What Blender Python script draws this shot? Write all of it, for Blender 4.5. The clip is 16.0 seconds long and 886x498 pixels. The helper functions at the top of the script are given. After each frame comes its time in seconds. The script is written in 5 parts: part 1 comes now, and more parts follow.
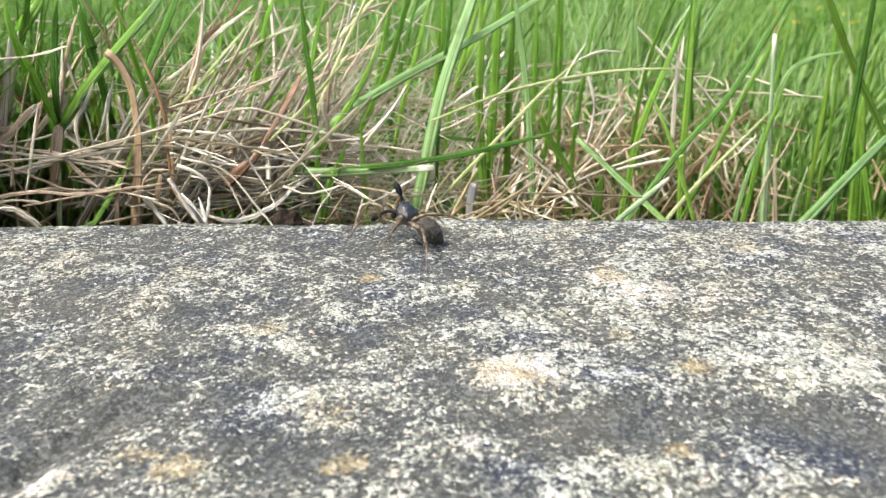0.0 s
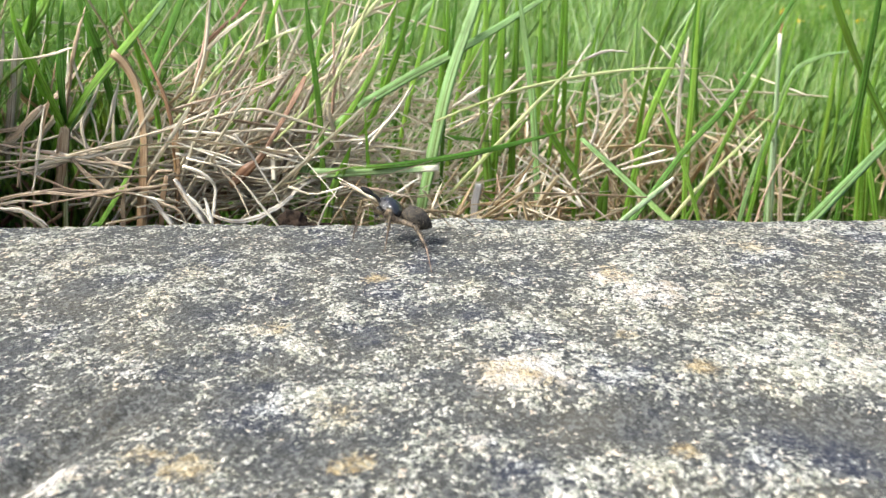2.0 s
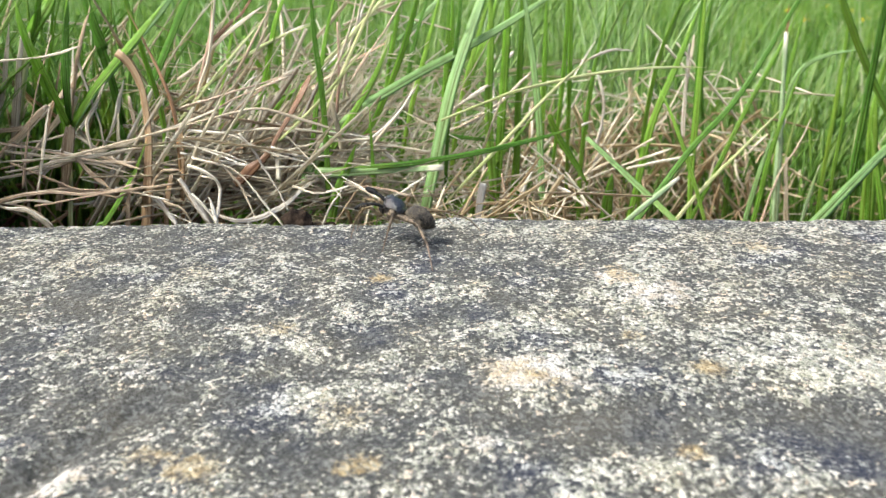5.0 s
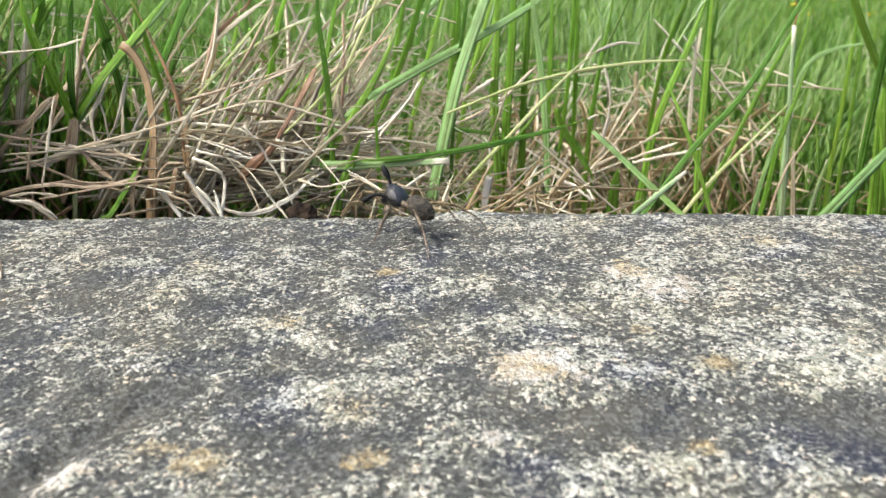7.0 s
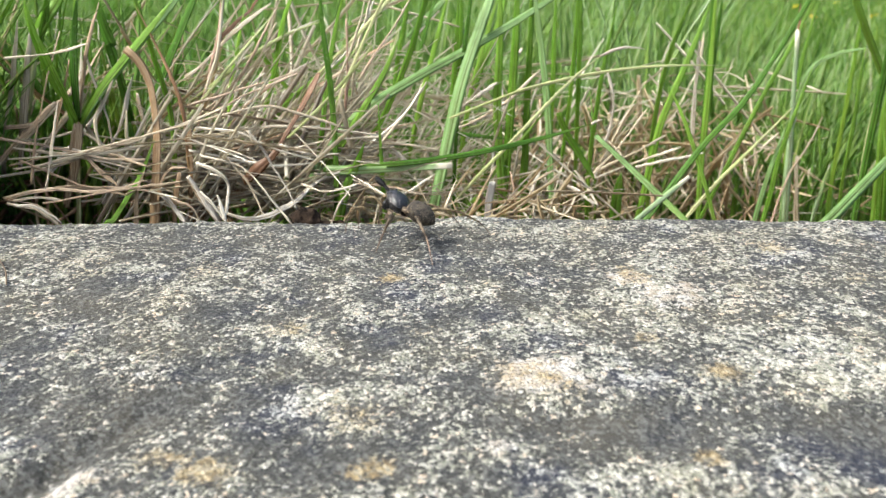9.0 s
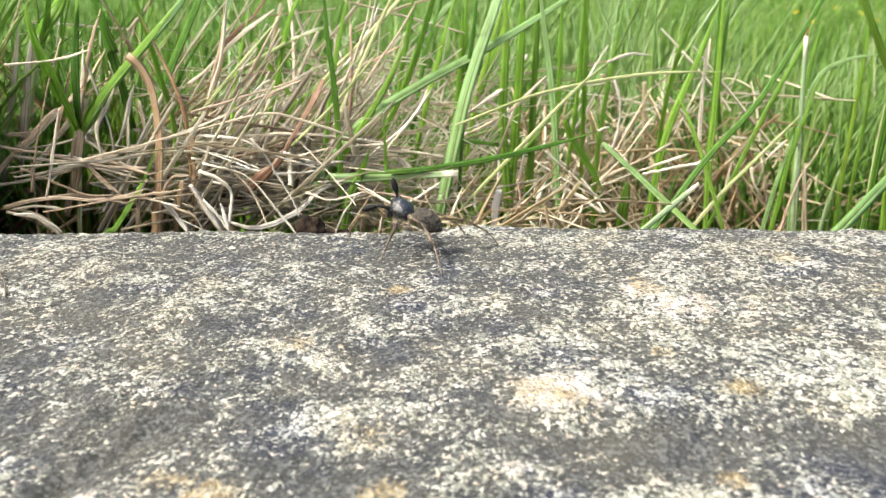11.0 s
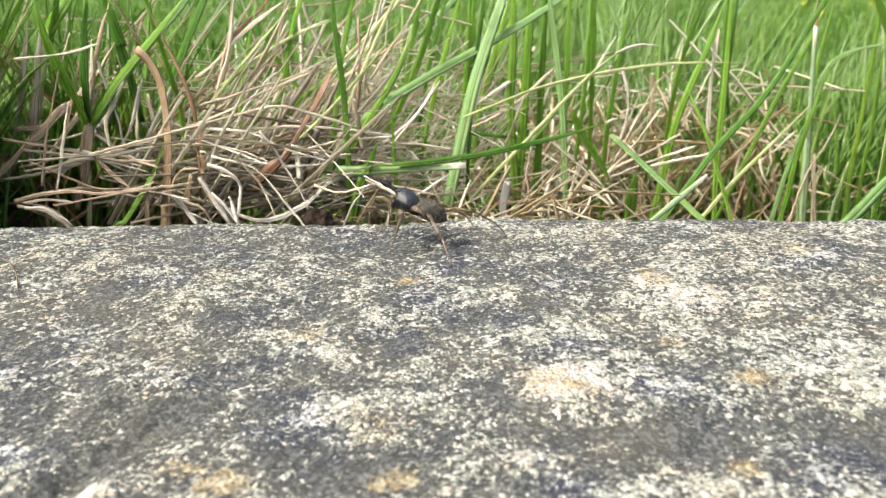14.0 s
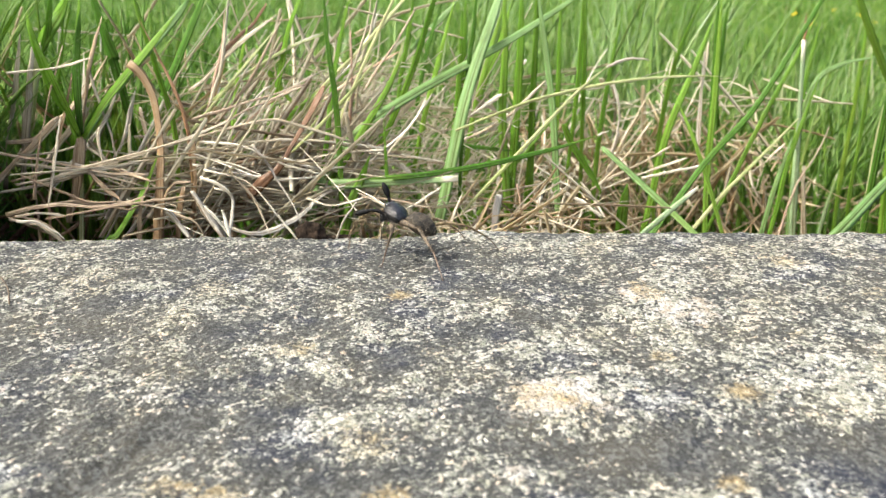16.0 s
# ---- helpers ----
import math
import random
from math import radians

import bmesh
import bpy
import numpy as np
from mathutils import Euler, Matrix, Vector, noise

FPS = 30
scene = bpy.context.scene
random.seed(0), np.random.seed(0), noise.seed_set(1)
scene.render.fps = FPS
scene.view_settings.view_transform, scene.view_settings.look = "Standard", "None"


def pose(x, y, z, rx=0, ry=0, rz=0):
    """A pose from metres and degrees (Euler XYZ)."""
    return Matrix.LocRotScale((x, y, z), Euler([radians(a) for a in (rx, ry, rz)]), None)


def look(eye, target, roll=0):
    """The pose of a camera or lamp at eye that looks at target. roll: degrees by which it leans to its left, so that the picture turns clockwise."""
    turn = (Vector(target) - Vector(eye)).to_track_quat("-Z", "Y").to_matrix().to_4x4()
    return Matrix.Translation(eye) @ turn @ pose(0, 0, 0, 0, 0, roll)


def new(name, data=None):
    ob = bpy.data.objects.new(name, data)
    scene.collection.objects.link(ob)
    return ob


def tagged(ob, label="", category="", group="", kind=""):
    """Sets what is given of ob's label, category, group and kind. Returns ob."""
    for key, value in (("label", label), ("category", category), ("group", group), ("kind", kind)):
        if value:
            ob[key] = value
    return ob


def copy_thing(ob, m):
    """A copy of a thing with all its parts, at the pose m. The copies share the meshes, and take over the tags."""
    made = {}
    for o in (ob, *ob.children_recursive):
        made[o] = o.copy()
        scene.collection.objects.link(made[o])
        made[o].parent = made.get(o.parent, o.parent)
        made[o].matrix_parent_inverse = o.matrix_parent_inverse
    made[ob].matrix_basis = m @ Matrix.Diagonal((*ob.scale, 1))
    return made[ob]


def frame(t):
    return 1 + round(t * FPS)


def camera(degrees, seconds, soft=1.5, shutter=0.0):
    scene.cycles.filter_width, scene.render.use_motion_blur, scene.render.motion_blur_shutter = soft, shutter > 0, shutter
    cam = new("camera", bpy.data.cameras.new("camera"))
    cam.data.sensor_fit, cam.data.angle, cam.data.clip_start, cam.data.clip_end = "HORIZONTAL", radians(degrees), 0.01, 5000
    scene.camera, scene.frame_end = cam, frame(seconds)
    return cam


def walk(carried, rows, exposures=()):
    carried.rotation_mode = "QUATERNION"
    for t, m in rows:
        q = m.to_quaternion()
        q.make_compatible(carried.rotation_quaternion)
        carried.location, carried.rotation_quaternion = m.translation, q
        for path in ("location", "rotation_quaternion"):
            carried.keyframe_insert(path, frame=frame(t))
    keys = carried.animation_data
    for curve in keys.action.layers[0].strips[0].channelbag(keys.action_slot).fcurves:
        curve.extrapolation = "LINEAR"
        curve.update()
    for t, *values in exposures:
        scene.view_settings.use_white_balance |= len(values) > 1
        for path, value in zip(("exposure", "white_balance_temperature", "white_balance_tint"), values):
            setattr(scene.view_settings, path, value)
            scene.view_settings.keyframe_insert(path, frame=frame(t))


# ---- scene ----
# ---- camera ----
MM = 0.001
cam = camera(61.0, 16.0, soft=1.3)
cam.data.dof.use_dof = True
cam.data.dof.focus_distance = 0.071
cam.data.dof.aperture_fstop = 84.0
walk(cam, [
    (0, look((0.00073, -0.07870, 0.02466), (-0.00017, 0.01571, -0.00830), -0.00)),
    (0.5, look((0.00076, -0.07871, 0.02468), (-0.00023, 0.01567, -0.00836), -0.07)),
    (1, look((0.00070, -0.07875, 0.02465), (-0.00047, 0.01563, -0.00838), -0.11)),
    (1.5, look((0.00062, -0.07878, 0.02471), (-0.00068, 0.01561, -0.00827), -0.13)),
    (2, look((0.00056, -0.07877, 0.02474), (-0.00083, 0.01562, -0.00826), -0.15)),
    (2.5, look((0.00056, -0.07879, 0.02471), (-0.00084, 0.01565, -0.00814), -0.14)),
    (3, look((0.00061, -0.07877, 0.02489), (-0.00081, 0.01563, -0.00809), -0.17)),
    (3.5, look((0.00049, -0.07884, 0.02475), (-0.00108, 0.01559, -0.00812), -0.18)),
    (4, look((0.00046, -0.07883, 0.02495), (-0.00132, 0.01558, -0.00796), -0.26)),
    (6.5, look((0.00023, -0.07814, 0.02432), (-0.00190, 0.01602, -0.00928), -0.15)),
    (7, look((0.00011, -0.07819, 0.02445), (-0.00220, 0.01592, -0.00929), -0.19)),
    (7.5, look((0.00006, -0.07818, 0.02444), (-0.00231, 0.01593, -0.00928), -0.18)),
    (8, look((-0.00001, -0.07817, 0.02455), (-0.00226, 0.01600, -0.00902), -0.14)),
    (8.5, look((-0.00004, -0.07812, 0.02461), (-0.00240, 0.01598, -0.00916), -0.17)),
    (9, look((-0.00015, -0.07803, 0.02489), (-0.00263, 0.01613, -0.00870), -0.13)),
    (9.2, look((-0.00023, -0.07781, 0.02497), (-0.00286, 0.01643, -0.00840), -0.18)),
    (11.5, look((-0.00097, -0.07651, 0.02486), (-0.00346, 0.01788, -0.00806), -0.12)),
    (12, look((-0.00102, -0.07650, 0.02486), (-0.00342, 0.01789, -0.00807), -0.11)),
    (12.5, look((-0.00107, -0.07651, 0.02485), (-0.00360, 0.01788, -0.00806), -0.13)),
    (13, look((-0.00114, -0.07647, 0.02479), (-0.00405, 0.01781, -0.00843), -0.29)),
    (13.5, look((-0.00108, -0.07657, 0.02472), (-0.00434, 0.01762, -0.00868), -0.43)),
    (14, look((-0.00109, -0.07672, 0.02470), (-0.00452, 0.01737, -0.00899), -0.51)),
    (14.5, look((-0.00097, -0.07681, 0.02524), (-0.00383, 0.01744, -0.00806), -0.46)),
    (15, look((-0.00094, -0.07688, 0.02538), (-0.00331, 0.01769, -0.00704), -0.37)),
    (15.5, look((-0.00094, -0.07688, 0.02527), (-0.00334, 0.01775, -0.00698), -0.38)),
    (16, look((-0.00099, -0.07687, 0.02523), (-0.00349, 0.01765, -0.00732), -0.40)),
], exposures=[(0, 1.57, 5980, 7), (4, 1.54, 5980, 7), (7, 1.37, 6050, 7), (9, 1.39, 6050, 7),
              (11.3, 1.66, 6320, 7), (13, 1.63, 6320, 7), (14.5, 1.56, 6300, 7), (16, 1.56, 6300, 7)])

# ---- light ----
SUN_ELEVATION, SUN_AZIMUTH = 54.0, -108.0          # degrees; azimuth clockwise from +y
world = bpy.data.worlds.new("sky")
scene.world = world
world.use_nodes = True
wn = world.node_tree
sky = wn.nodes.new("ShaderNodeTexSky")
sky.sky_type, sky.sun_disc = "NISHITA", False
sky.sun_elevation, sky.sun_rotation = radians(SUN_ELEVATION), radians(SUN_AZIMUTH)
sky.air_density, sky.dust_density, sky.ozone_density = 1.0, 8.0, 0.5
wn.nodes["Background"].inputs["Strength"].default_value = 0.145
wn.links.new(sky.outputs["Color"], wn.nodes["Background"].inputs["Color"])

lamp = bpy.data.lights.new("sun", "SUN")
lamp.energy, lamp.angle, lamp.color = 2.6, radians(4), (1.0, 0.95, 0.86)
sun = new("sun", lamp)
a, e = radians(SUN_AZIMUTH), radians(SUN_ELEVATION)
sun.matrix_world = look((math.sin(a) * math.cos(e), math.cos(a) * math.cos(e), math.sin(e)), (0, 0, 0))


# ---- materials ----
def material(name, rough=0.7, spec=0.3):
    m = bpy.data.materials.new(name)
    m.use_nodes = True
    n = m.node_tree
    b = n.nodes["Principled BSDF"]
    b.inputs["Roughness"].default_value = rough
    b.inputs["Specular IOR Level"].default_value = spec
    return m, n, b


def node(n, kind, links=(), operation="", blend="", attribute=""):
    k = n.nodes.new(kind)
    if operation:
        k.operation = operation
    if blend:
        k.data_type, k.blend_type = "RGBA", blend
    if attribute:
        k.attribute_name = attribute
    for socket, v in links:
        if isinstance(v, bpy.types.NodeSocket):
            n.links.new(v, k.inputs[socket])
        else:
            k.inputs[socket].default_value = v
    return k


def ramp(n, fac, stops):
    r = node(n, "ShaderNodeValToRGB", [("Fac", fac)])
    while len(r.color_ramp.elements) < len(stops):
        r.color_ramp.elements.new(0.5)
    for el, (p, c) in zip(r.color_ramp.elements, stops):
        el.position, el.color = p, (*c, 1) if len(c) == 3 else (c[0], c[0], c[0], 1)
    return r.outputs["Color"]


def noise_at(n, vector, scale, detail=3.0, rough=0.6):
    return node(n, "ShaderNodeTexNoise", [("Vector", vector), ("Scale", scale), ("Detail", detail), ("Roughness", rough)]).outputs["Fac"]


def calc(n, op, p, q=0.0):
    return node(n, "ShaderNodeMath", [(0, p), (1, q)], operation=op).outputs[0]


def mix(n, fac, p, q, blend="MIX"):
    k = node(n, "ShaderNodeMix", blend=blend)
    for i, v in ((0, fac), (6, p), (7, q)):
        if isinstance(v, bpy.types.NodeSocket):
            n.links.new(v, k.inputs[i])
        else:
            k.inputs[i].default_value = v if i == 0 else (*v, 1)
    return k.outputs[2]


def bump(n, b, height, strength, distance):
    k = node(n, "ShaderNodeBump", [("Height", height), ("Strength", strength), ("Distance", distance)])
    n.links.new(k.outputs["Normal"], b.inputs["Normal"])


def grains(n, vector, scale):
    """Random value and tint of each grain, and the distance from its middle."""
    k = node(n, "ShaderNodeTexVoronoi", [("Vector", vector), ("Scale", scale), ("Randomness", 1.0)])
    c = node(n, "ShaderNodeSeparateColor", [(0, k.outputs["Color"])])
    return c.outputs[0], c.outputs[1], k.outputs["Distance"]


def stone_material():
    """Lichen stone. Mesh layers: level (how far the pale crust has grown), ochre (golden lichen), smear (thick chalky crust)."""
    m, n, b = material("lichen_stone", 0.9, 0.2)
    where = node(n, "ShaderNodeTexCoord").outputs["Object"]
    level, ochre, smear = (node(n, "ShaderNodeAttribute", attribute=k).outputs["Fac"] for k in ("level", "ochre", "smear"))
    fine, grain = noise_at(n, where, 4200, 3.0, 0.7), noise_at(n, where, 9000, 2.0, 0.6)
    cast = noise_at(n, where, 110, 4.0, 0.65)
    warp = node(n, "ShaderNodeTexNoise", [("Vector", where), ("Scale", 1900.0), ("Detail", 3.0)]).outputs["Color"]
    warp = node(n, "ShaderNodeVectorMath", [(0, warp), (1, (0.00040, 0.00040, 0.00040))], operation="MULTIPLY").outputs[0]
    bent = node(n, "ShaderNodeVectorMath", [(0, where), (1, warp)], operation="ADD").outputs[0]
    big, tint, far = grains(n, bent, 2200)
    small, shade, close = grains(n, bent, 3900)
    tint = calc(n, "ADD", calc(n, "MULTIPLY", tint, 0.55), calc(n, "MULTIPLY", shade, 0.45))
    # dark weathered stone with a blue-grey and a brown cast
    body = ramp(n, cast, [(0.36, (0.010, 0.012, 0.021)), (0.46, (0.019, 0.020, 0.019)), (0.62, (0.036, 0.034, 0.026))])
    body = mix(n, ramp(n, fine, [(0.45, (0.0,)), (0.72, (0.6,))]), body, (0.09, 0.092, 0.088))
    body = mix(n, ramp(n, shade, [(0.55, (0.0,)), (0.97, (0.6,))]), body, (0.11, 0.112, 0.105))
    # pale crust, grain by grain, frayed at the edges
    grown = calc(n, "ADD", calc(n, "MULTIPLY", calc(n, "SUBTRACT", big, 0.5), 0.34), calc(n, "MULTIPLY", calc(n, "SUBTRACT", small, 0.5), 0.42))
    frayed = calc(n, "ADD", calc(n, "ADD", level, grown), calc(n, "MULTIPLY", calc(n, "SUBTRACT", fine, 0.5), 0.42))
    frayed = calc(n, "SUBTRACT", frayed, calc(n, "MULTIPLY", calc(n, "SUBTRACT", close, 0.4), 0.22))
    crust = ramp(n, frayed, [(0.36, (0.0,)), (0.46, (0.20,)), (0.54, (0.72,)), (0.66, (1.0,))])
    pale = ramp(n, tint, [(0.1, (0.135, 0.14, 0.108)), (0.35, (0.22, 0.222, 0.178)), (0.6, (0.315, 0.315, 0.27)), (0.74, (0.43, 0.42, 0.375)), (0.88, (0.41, 0.335, 0.245))])
    pale = mix(n, ramp(n, grain, [(0.35, (0.35,)), (0.55, (0.0,))]), pale, (0.16, 0.165, 0.15))
    pale = mix(n, ramp(n, cast, [(0.50, (0.0,)), (0.68, (0.6,))]), pale, mix(n, 1.0, pale, (1.0, 0.93, 0.78), "MULTIPLY"))
    pale = mix(n, ramp(n, cast, [(0.34, (0.4,)), (0.42, (0.0,))]), pale, (0.33, 0.345, 0.375))
    skin = mix(n, crust, body, pale)
    # thick chalky crust, cream to white
    chalk = ramp(n, noise_at(n, where, 900, 4.0, 0.65), [(0.35, (0.21, 0.175, 0.125)), (0.48, (0.31, 0.285, 0.24)), (0.62, (0.39, 0.385, 0.365))])
    solid = calc(n, "ADD", smear, calc(n, "ADD", calc(n, "MULTIPLY", calc(n, "SUBTRACT", fine, 0.5), 0.9), grown))
    skin = mix(n, ramp(n, solid, [(0.45, (0.0,)), (0.75, (0.85,))]), skin, chalk)
    # ochre and rusty lichen
    rust = calc(n, "ADD", ochre, calc(n, "ADD", grown, calc(n, "MULTIPLY", calc(n, "SUBTRACT", fine, 0.5), 1.0)))
    rust = calc(n, "ADD", rust, calc(n, "MULTIPLY", calc(n, "SUBTRACT", level, 0.5), 0.35))
    gold = ramp(n, tint, [(0.1, (0.13, 0.088, 0.045)), (0.45, (0.25, 0.19, 0.09)), (0.85, (0.36, 0.315, 0.21))])
    skin = mix(n, ramp(n, rust, [(0.40, (0.0,)), (1.15, (0.8,))]), skin, gold)
    # black pits
    black = ramp(n, noise_at(n, where, 2300, 3.0, 0.65), [(0.31, (0.85,)), (0.38, (0.0,))])
    skin = mix(n, black, skin, (0.018, 0.018, 0.02))
    n.links.new(skin, b.inputs["Base Color"])
    height = calc(n, "ADD", calc(n, "MULTIPLY", fine, 0.6), calc(n, "MULTIPLY", crust, calc(n, "SUBTRACT", 0.9, close)))
    bump(n, b, calc(n, "ADD", height, calc(n, "MULTIPLY", small, 0.5)), 1.0, 0.00024)
    return m


def leaf_material(name, stops, streak, clear=0.5, spec=0.22, rough=0.45, islands=False, tipped=None, aged=(0.30, 0.42, 0.06), flecks=0.12):
    """Grass or straw: colour varies from blade to blade, with fine ribs along it. UV: u across, v along."""
    m, n, b = material(name, rough, spec)
    if islands:
        chance = node(n, "ShaderNodeNewGeometry").outputs["Random Per Island"]
    else:
        chance = node(n, "ShaderNodeObjectInfo").outputs["Random"]
    uv = node(n, "ShaderNodeTexCoord").outputs["UV"]
    wide = node(n, "ShaderNodeMapping", [("Vector", uv), ("Scale", (5.0, 0.6, 1.0))]).outputs[0]
    rib = noise_at(n, wide, 1.6, 2.0, 0.5)
    where = node(n, "ShaderNodeTexCoord").outputs["Object"]
    blot = noise_at(n, where, 260, 3.0, 0.6)
    colour = ramp(n, chance, stops)
    colour = mix(n, ramp(n, rib, [(0.42, (0.0,)), (0.60, (0.85,))]), colour, streak)
    colour = mix(n, ramp(n, blot, [(0.35, (0.4,)), (0.55, (0.0,))]), colour, (0.55, 0.50, 0.40), "MULTIPLY")
    # dark fibre stripes, with the shade in lengthwise creases painted in
    crease_shade = noise_at(n, node(n, "ShaderNodeMapping", [("Vector", uv), ("Scale", (3.2, 0.5, 1.0)), ("Location", (3.7, 1.1, 0.0))]).outputs[0], 1.3, 1.0, 0.5)
    colour = mix(n, ramp(n, crease_shade, [(0.36, (0.8,)), (0.46, (0.0,))]), colour, (0.46, 0.38, 0.27), "MULTIPLY")
    age = noise_at(n, where, 45, 2.0, 0.5)
    colour = mix(n, ramp(n, age, [(0.50, (0.0,)), (0.72, (0.6,))]), colour, aged)
    fleck = noise_at(n, where, 1500, 2.0, 0.6)
    colour = mix(n, ramp(n, fleck, [(0.62, (0.0,)), (0.72, (flecks,))]), colour, (0.62, 0.58, 0.44))
    if tipped:
        v = node(n, "ShaderNodeSeparateXYZ", [(0, uv)]).outputs["Y"]
        v = calc(n, "ADD", v, calc(n, "MULTIPLY", calc(n, "SUBTRACT", blot, 0.5), 0.12))
        colour = mix(n, ramp(n, v, [(tipped[0] - 0.04, (0.0,)), (tipped[0], (1.0,))]), colour, tipped[1])
    n.links.new(colour, b.inputs["Base Color"])
    bump(n, b, rib, 0.5, 0.0001)
    if clear:
        t = node(n, "ShaderNodeBsdfTranslucent", [("Color", colour)])
        s = node(n, "ShaderNodeMixShader", [(0, clear), (1, b.outputs[0]), (2, t.outputs[0])])
        n.links.new(s.outputs[0], n.nodes["Material Output"].inputs["Surface"])
    return m


STONE = stone_material()
GREENS = [(0.0, (0.085, 0.225, 0.012)), (0.5, (0.165, 0.36, 0.025)), (1.0, (0.28, 0.47, 0.07))]
STRAWS = [(0.0, (0.15, 0.070, 0.030)), (0.12, (0.23, 0.135, 0.065)), (0.30, (0.34, 0.265, 0.16)), (0.52, (0.55, 0.495, 0.375)), (0.82, (0.68, 0.645, 0.54)), (1.0, (0.76, 0.75, 0.69))]
LEAF = {
    "fresh": leaf_material("fresh_grass", GREENS, (0.29, 0.48, 0.085), 0.6),
    "dark": leaf_material("dark_grass", [(0.0, (0.045, 0.125, 0.012)), (1.0, (0.09, 0.22, 0.025))], (0.13, 0.28, 0.04)),
    "pale": leaf_material("bluish_grass", [(0.0, (0.14, 0.28, 0.07)), (1.0, (0.22, 0.37, 0.125))], (0.33, 0.48, 0.22)),
    "cut": leaf_material("cut_grass", [(0.0, (0.22, 0.36, 0.125)), (1.0, (0.30, 0.43, 0.18))], (0.44, 0.55, 0.32), tipped=(0.92, (0.72, 0.68, 0.56))),
    "culm": leaf_material("pale_culm", [(0.0, (0.17, 0.27, 0.11)), (1.0, (0.23, 0.33, 0.16))], (0.36, 0.45, 0.28), 0.3, tipped=(0.96, (0.62, 0.58, 0.46))),
    "stalk": leaf_material("yellowing_grass", [(0.0, (0.30, 0.38, 0.12)), (1.0, (0.46, 0.50, 0.25))], (0.55, 0.56, 0.35)),
    "straw": leaf_material("straw", STRAWS, (0.54, 0.50, 0.39), 0.15, 0.4, 0.45, aged=(0.26, 0.20, 0.115), flecks=0.35),
    "root": leaf_material("bleached_straw", [(0.0, (0.43, 0.385, 0.305)), (1.0, (0.56, 0.52, 0.44))], (0.64, 0.605, 0.53), 0.3, 0.3, 0.55, aged=(0.26, 0.20, 0.115), flecks=0.35),
    "tan": leaf_material("tan_straw", [(0.0, (0.23, 0.185, 0.12)), (1.0, (0.40, 0.345, 0.245))], (0.52, 0.475, 0.36), 0.15, 0.4, 0.45, aged=(0.28, 0.20, 0.115)),
    # brown stems of the -x end, their shade put into the colour
    "rust": leaf_material("shaded_brown_straw", [(0.0, (0.15, 0.092, 0.048)), (1.0, (0.255, 0.175, 0.10))], (0.40, 0.32, 0.21), 0.1, 0.4, 0.45, aged=(0.26, 0.20, 0.115), flecks=0.35),
    "russet": leaf_material("russet_straw", [(0.0, (0.075, 0.033, 0.013)), (1.0, (0.125, 0.055, 0.022))], (0.16, 0.085, 0.04), 0.1, 0.3, 0.5, aged=(0.07, 0.035, 0.016), flecks=0.08),
    "brown": leaf_material("brown_straw", [(0.0, (0.22, 0.11, 0.055)), (1.0, (0.28, 0.15, 0.075))], (0.36, 0.23, 0.13), 0.1),
    "amber": leaf_material("amber_straw", [(0.0, (0.17, 0.095, 0.042)), (1.0, (0.24, 0.15, 0.075))], (0.34, 0.25, 0.15), 0.2, 0.4, 0.5, aged=(0.34, 0.20, 0.09)),
    "pink": leaf_material("pinkish_straw", [(0.0, (0.34, 0.20, 0.14)), (1.0, (0.40, 0.26, 0.20))], (0.46, 0.36, 0.28), 0.15),
}
LAWN = leaf_material("lawn_grass", [(0.0, (0.04, 0.115, 0.011)), (0.35, (0.105, 0.245, 0.026)), (0.78, (0.205, 0.36, 0.075)), (0.92, (0.34, 0.43, 0.16)), (1.0, (0.56, 0.53, 0.39))], (0.19, 0.36, 0.06), 0.6, 0.35, 0.38, islands=True)
RUSTY = leaf_material("brown_thatch", [(0.0, (0.16, 0.085, 0.045)), (0.5, (0.32, 0.19, 0.10)), (1.0, (0.50, 0.36, 0.22))], (0.46, 0.33, 0.20), 0.3, 0.3, 0.6, aged=(0.26, 0.20, 0.115), flecks=0.35)
SHADY = leaf_material("shady_grass", [(0.0, (0.06, 0.155, 0.018)), (0.55, (0.135, 0.28, 0.04)), (0.82, (0.26, 0.40, 0.10)), (1.0, (0.50, 0.43, 0.25))], (0.22, 0.37, 0.08), 0.55, islands=True)
TALL = leaf_material("tall_grass", [(0.0, (0.055, 0.15, 0.015)), (0.35, (0.13, 0.30, 0.04)), (0.65, (0.195, 0.375, 0.075)), (0.90, (0.30, 0.45, 0.18)), (1.0, (0.55, 0.52, 0.37))], (0.28, 0.43, 0.14), 0.45, 0.6, 0.3, islands=True)
TAN = leaf_material("tan_thatch", [(0.0, (0.26, 0.15, 0.065)), (0.35, (0.45, 0.33, 0.17)), (0.7, (0.62, 0.54, 0.36)), (1.0, (0.76, 0.72, 0.60))], (0.64, 0.56, 0.39), 0.5, 0.4, 0.45, aged=(0.40, 0.28, 0.15))
BLEACHED = leaf_material("bleached_thatch", [(0.0, (0.48, 0.41, 0.27)), (0.5, (0.65, 0.605, 0.46)), (1.0, (0.74, 0.725, 0.63))], (0.74, 0.70, 0.60), 0.52, 0.45, 0.4, aged=(0.44, 0.37, 0.25))
THATCH = leaf_material("thatch", STRAWS, (0.68, 0.64, 0.53), 0.45, 0.5, 0.35, aged=(0.26, 0.20, 0.115), flecks=0.35)


